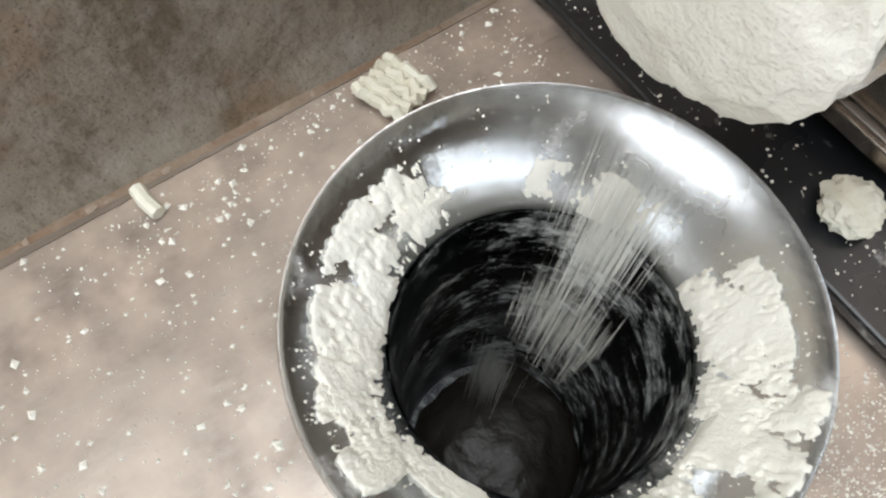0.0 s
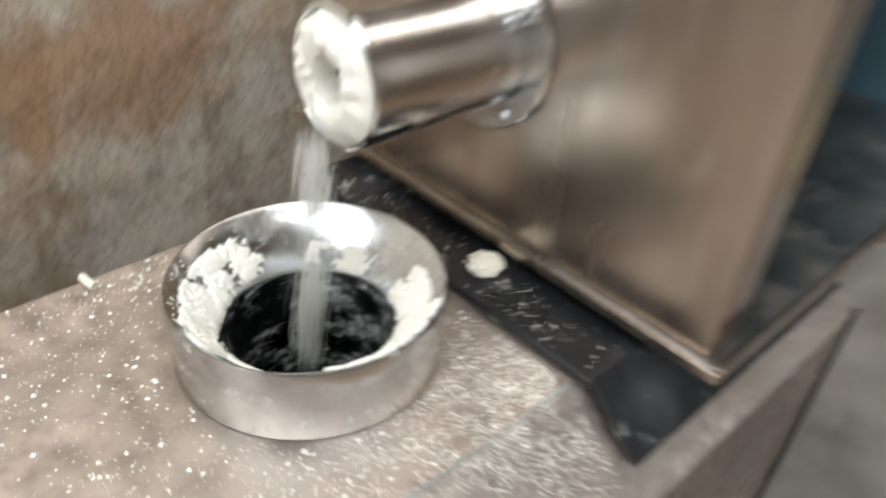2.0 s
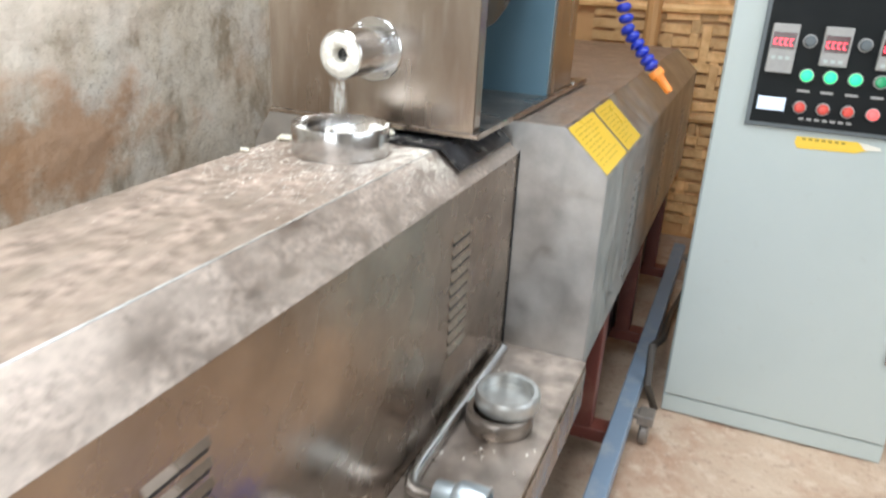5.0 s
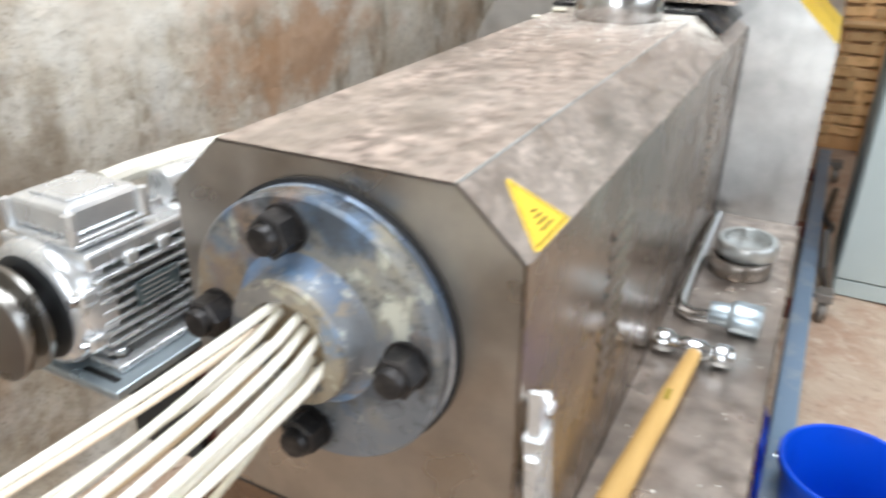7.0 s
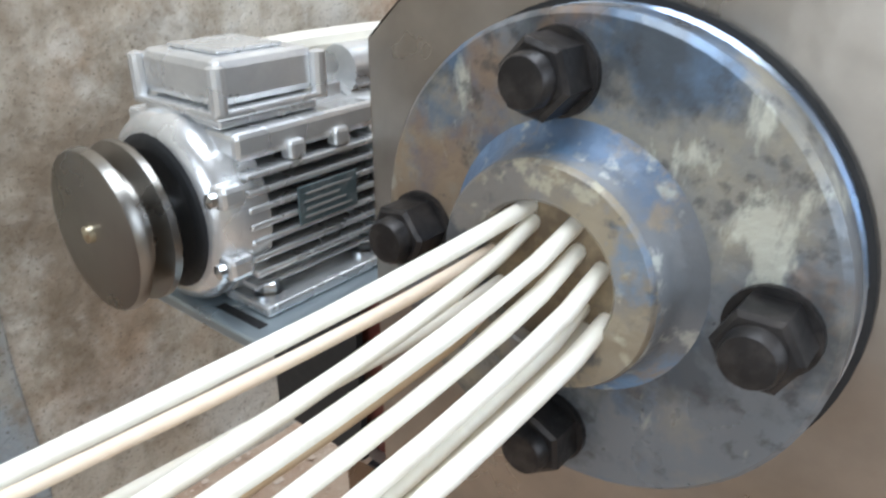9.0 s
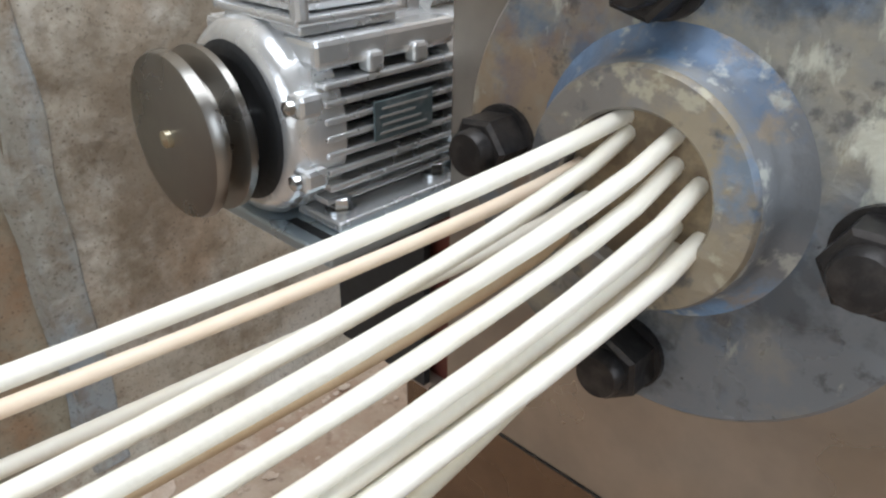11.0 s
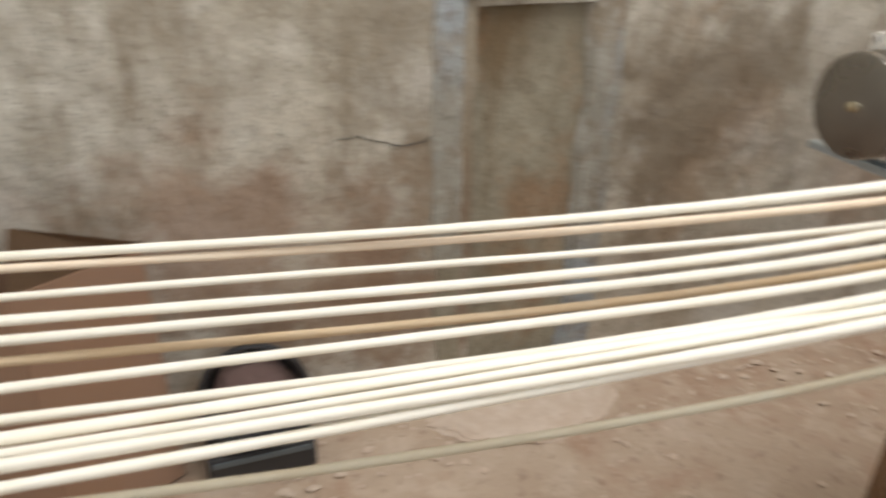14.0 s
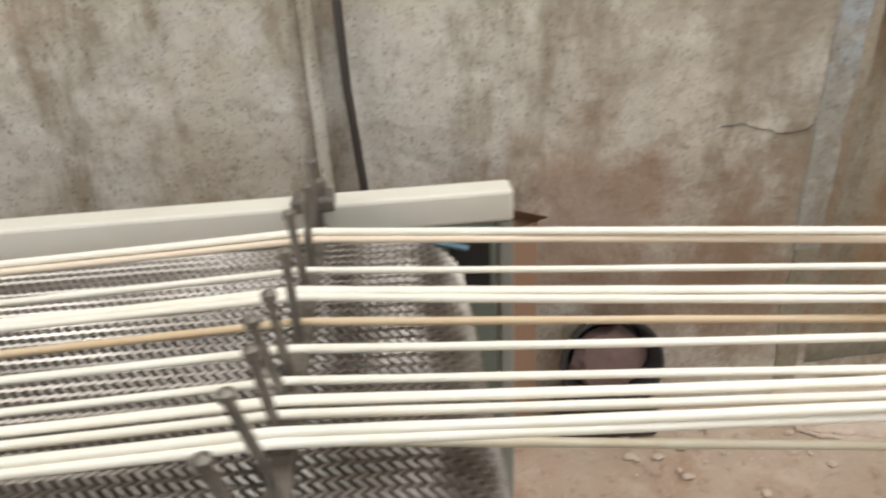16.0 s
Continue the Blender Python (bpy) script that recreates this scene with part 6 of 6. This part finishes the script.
    tagged(finish("shelf_crumbs", bm, FLOUR), "pale dough crumbs on the shelf", "crumbs", kind="stuff")


build_tools()


def build_bucket():
    bk = base("bucket", "bright blue plastic bucket standing on the floor", "bucket")
    bx, by = 0.541, 0.772
    m = Matrix.Translation((bx, by, 0.001))
    part("bucket_body", lathe([(0.0, 0.0), (0.088, 0.0), (0.092, 0.004), (0.114, 0.204), (0.121, 0.206), (0.1225, 0.211), (0.1225, 0.223), (0.120, 0.226), (0.114, 0.224), (0.110, 0.204), (0.086, 0.008), (0.0, 0.008)], m, 56), BLUE_BUCKET, bk, "", 35)
    part("bail", tube([(bx + 0.124 * math.cos(radians(a)), by + 0.124 * math.sin(radians(a)), 0.202 - 0.05 * math.sin(radians(a))) for a in range(0, 181, 12)], 0.0028, 6), TOOL, bk, "wire handle", True)
    # folded blue sheet hanging at the shelf edge
    sh = base("blue_sheet", "blue plastic sheet hanging below the shelf edge", "sheet")
    bm = bmesh.new()
    g = [[bm.verts.new((0.381 + 0.005 * math.sin(i * 1.1 + k * 0.3) + 0.012 * k / 8, 0.40 + 0.24 * i / 10, 0.45 - 0.20 * k / 8 - 0.05 * (i / 10) * (1 - k / 8))) for k in range(9)] for i in range(11)]
    for i in range(10):
        for k in range(8):
            bm.faces.new((g[i][k], g[i + 1][k], g[i + 1][k + 1], g[i][k + 1]))
    bmesh.ops.solidify(bm, geom=bm.faces[:], thickness=0.002)
    part("sheet_body", bm, BLUE_BUCKET, sh, "", True)


build_bucket()

# ---------- by the wall ----------


def build_wall_things():
    # cardboard box, open, beside the conveyor
    ct = base("cardboard_box", "open brown cardboard box standing by the wall", "box")
    A, B, C, D = Vector((-0.842, -0.905, 0)), Vector((-0.745, -1.075, 0)), Vector((-0.76, -1.25, 0)), Vector((-0.852, -1.17, 0))
    H0 = 0.465

    def wallpart(p, q, h, name="side", material=CARD):
        bm = bmesh.new()
        d = (q - p).normalized()
        n = Vector((d.y, -d.x, 0)) * 0.003
        quad = [p + n, q + n, q - n, p - n]
        prof = [(v.x, v.y) for v in quad]
        prism(prof, 0.001, h, bm=bm, axis="z")
        return part(name, bm, material, ct)

    wallpart(A, B, H0)
    wallpart(B, C, H0)
    wallpart(C, D, H0)
    wallpart(D, A, H0)
    for p, q, out in ((B, C, Vector((0.03, 0.0, 0.10))), (C, D, Vector((0.02, -0.03, 0.09)))):
        bm = bmesh.new()
        up = Vector((0, 0, H0 + 0.0005))
        v = [bm.verts.new(c) for c in (p + up, q + up, q + up + out, p + up + out)]
        bm.faces.new(v)
        bmesh.ops.solidify(bm, geom=bm.faces[:], thickness=0.004)
        part("flap", bm, CARD_SHADED if p is D else CARD, ct, "bent cardboard flap")
    up = Vector((0, 0, H0 + 0.0005))
    bm = bmesh.new()
    bm.faces.new([bm.verts.new(c) for c in (A + up, B + up, B + up + Vector((-0.04, 0.015, 0.085)), A + up + Vector((0.012, 0.02, 0.012)))])
    bmesh.ops.solidify(bm, geom=bm.faces[:], thickness=0.004)
    part("flap", bm, CARD_SHADED, ct, "raised cardboard flap")
    part("box_floor", prism([(v.x, v.y) for v in (A.lerp(C, 0.03), B.lerp(D, 0.03), C.lerp(A, 0.03), D.lerp(B, 0.03))], 0.002, 0.008, axis="z"), CARD_SHADED, ct)
    # black basin leaning on the wall, a dusky cloth in it
    tb = base("basin", "black shallow plastic basin leaning against the wall", "basin")
    m = Matrix.Translation((-0.858, -0.765, 0.158)) @ Matrix.Rotation(radians(76), 4, "Y")
    part("basin_body", lathe([(0.0, 0.0), (0.075, 0.0), (0.080, 0.006), (0.090, 0.050), (0.098, 0.053), (0.098, 0.062), (0.092, 0.063), (0.085, 0.050), (0.074, 0.010), (0.0, 0.010)], m, 48), TUB, tb, "", 35)
    bm = lump(0, 0, 0, 0.066, 0.068, 0.022, 3, sub=4, rough=0.16)
    bmesh.ops.transform(bm, matrix=m @ Matrix.Translation((0, 0, 0.026)), verts=bm.verts)
    part("cloth", bm, PINKCLOTH, tb, "dusky cloth in the basin", True)
    bk = base("black_block", "low black block on the floor under the basin", "block")
    part("block_body", box(-0.882, -0.785, -0.862, -0.668, 0.0, 0.062, 0.006), TUB, bk)
    part("block_edge", box(-0.7845, -0.782, -0.855, -0.675, 0.044, 0.056, 0.001), PANEL_FRAME, bk)
    # cable hanging on the wall
    pts = [(WX + 0.022, -1.212 + 0.008 * math.sin(z * 2.1) + 0.06 * max(0, 0.72 - z), z) for z in (2.6 - 2.1 * i / 40 for i in range(41))]
    tagged(finish("wall_cable", tube(pts, 0.0072, 8), CABLE, smooth=True), "dark cable hanging down the plaster wall", "cable")
    pts = [(WX + 0.010, -1.255, z) for z in (2.6 - 2.1 * i / 20 for i in range(21))]
    tagged(finish("wall_conduit", tube(pts, 0.011, 8), PLASTER, smooth=True), "plaster-coloured conduit ridge beside the cable", "conduit")
    # rubble along the foot of the wall
    rng = random.Random(4)
    bm = bmesh.new()
    for k in range(260):
        y = rng.uniform(-0.75, 1.2)
        x = WX + 0.03 + abs(rng.gauss(0, 0.16))
        if x > -0.3:
            continue
        r = rng.choice((0.003, 0.004, 0.006, 0.009))
        lump(x, y, r * 0.1, r, r * rng.uniform(0.7, 1.6), r * 0.25, k, bm, 1, 0.5)
    tagged(finish("floor_debris", bm, RUBBLE), "plaster crumbs and debris along the wall foot", "debris", kind="stuff")
    bm = lump(WX + 0.06, -0.22, 0.0, 0.12, 0.20, 0.022, 7, sub=5, rough=0.12)
    tagged(finish("plaster_mound", bm, RUBBLE, smooth=True), "low heap of broken plaster at the wall foot", "rubble")
    bm = tube([(0.50, 2.9, 0.03), (0.47, 2.5, 0.05), (0.48, 2.1, 0.16), (0.462, 1.95, 0.2), (0.47, 1.86, 0.12), (0.50, 1.9, 0.02)], 0.012, 8)
    tagged(finish("floor_cable", bm, CABLE, smooth=True), "thick black cable looping beside the machine", "cable")


build_wall_things()

# ---------- falling flour ----------
CLUMPS = []
SPX, SPZ = -0.026, 1.099


def build_falling():
    """Crumbs of flour that come out of the spout one batch after another and drop into the ring."""
    rng = random.Random(17)
    times, t = [], -0.2
    while t < 2.3:
        times.append(t)
        t += rng.uniform(0.04, 0.075)
    while t < 7.2:
        times.append(t)
        t += rng.uniform(0.09, 0.15)
    times = [t for t in times if not -0.06 < t < 0.1]
    for i, t in enumerate(times):
        heavy = t < 0.0 or 0.72 < t < 1.16 or 1.28 < t < 1.62 or 1.8 < t < 2.2
        lumpy = heavy and i % 5 == 1
        bm = bmesh.new()
        for k in range(800 if lumpy else 520 if heavy else 60 if t < 0.7 else 160):
            if lumpy:
                x, y, z = rng.gauss(0, 0.009), rng.gauss(0, 0.006), rng.gauss(0, 0.008)
                r, h = rng.uniform(0.00015, 0.0004), rng.uniform(0.002, 0.009)
            else:
                x, y, z = rng.gauss(0, 0.005 if heavy else 0.007), rng.gauss(0, 0.004), rng.gauss(0, 0.015)
                r, h = rng.uniform(0.0001, 0.0004), rng.uniform(0.004, 0.015)
            x, y, z = max(-0.014, min(x, 0.014)), max(-0.012, min(y, 0.012)), max(-0.02, min(z, 0.02))
            vs = [bm.verts.new((x + r * math.cos(a), y + r * math.sin(a), z)) for a in (0, 2.1, 4.2)]
            a, b = bm.verts.new((x, y, z + h)), bm.verts.new((x, y, z - h * 0.6))
            for q in range(3):
                bm.faces.new((vs[q], vs[(q + 1) % 3], a))
                bm.faces.new((vs[(q + 1) % 3], vs[q], b))
        ob = finish("flour_shower", bm, FLAKE)
        tagged(ob, "loose white flour dropping from the spout into the feed ring", "flour", "falling flour", "stuff")
        CLUMPS.append((ob, t, SPX + rng.uniform(-0.005, 0.022), rng.uniform(0.912, 0.929)))


    # two plugs of caked flour hanging out of the mouth until they break off
    for i, (x, y, z, a, b, c) in enumerate(((SPX + 0.003, 0.929, SPZ - 0.001, 0.034, 0.010, 0.035), (SPX - 0.008, 0.930, SPZ - 0.006, 0.024, 0.009, 0.024))):
        ob = finish("flour_plug", lump(0, 0, 0, a, b, c, 31 + i, sub=5, rough=0.08, freq=1.8), FLOUR, smooth=60)
        tagged(ob, "plug of caked white flour at the spout's mouth", "flour", "flour plugs")
        PLUGS.append((ob, (0.86, 1.30)[i], x, y, z))


PLUGS = []
build_falling()


def motions():
    for ob, t, x, y, z in PLUGS:
        rows = [(0.0, pose(x, y, z)), (t - 0.1, pose(x, y, z))]
        for k in range(6):
            u = k / 5
            rows.append((t + 0.30 * u, pose(x - 0.006 * u, y - 0.012 * u, z + (0.75 - z) * u * u, 60 * u, 0, 20 * u)))
        rows.append((16.0, pose(x - 0.006, y - 0.012, 0.745, 60, 0, 20)))
        walk(ob, rows)
    for ob, t, x, y in CLUMPS:
        # waiting inside the tube, over the lip, a drop, then at rest deep in the throat
        inside = pose(SPX + (x - SPX) * 0.3, 1.003, SPZ)
        z0, z1 = SPZ - 0.030, 0.770
        tx, ty = x * 0.9, 0.905
        rows = []
        if t > 0.07:
            rows.append((0.0, inside))
            rows.append((t - 0.07, inside))
        fall = 0.26
        for k in range(5):
            u = k / 4
            if t < 0.0:
                u = max(-t / fall, 0.0) + (1 + t / fall) * u if -t < fall else 1.0
            rows.append((t + fall * u, pose(x + (tx - x) * u, y + (ty - y) * u, z0 + (z1 - z0) * (0.3 * u + 0.7 * u * u))))
        if 0.0 < t <= 0.07:
            rows.insert(0, (0.0, pose(x, y, z0 + 0.004)))
        rows.append((16.0, pose(tx, ty, z1)))
        walk(ob, rows)
    for i, ob in enumerate(STRANDS):
        x, y, z = ob.location
        rows = []
        for k in range(17):
            sway = 0.10 * math.sin(k * 1.7 + i * 2.1)
            nod = 0.08 * math.sin(k * 2.3 + i * 1.3)
            rows.append((float(k), pose(x, y, z, nod, 0, sway)))
        walk(ob, rows)


motions()
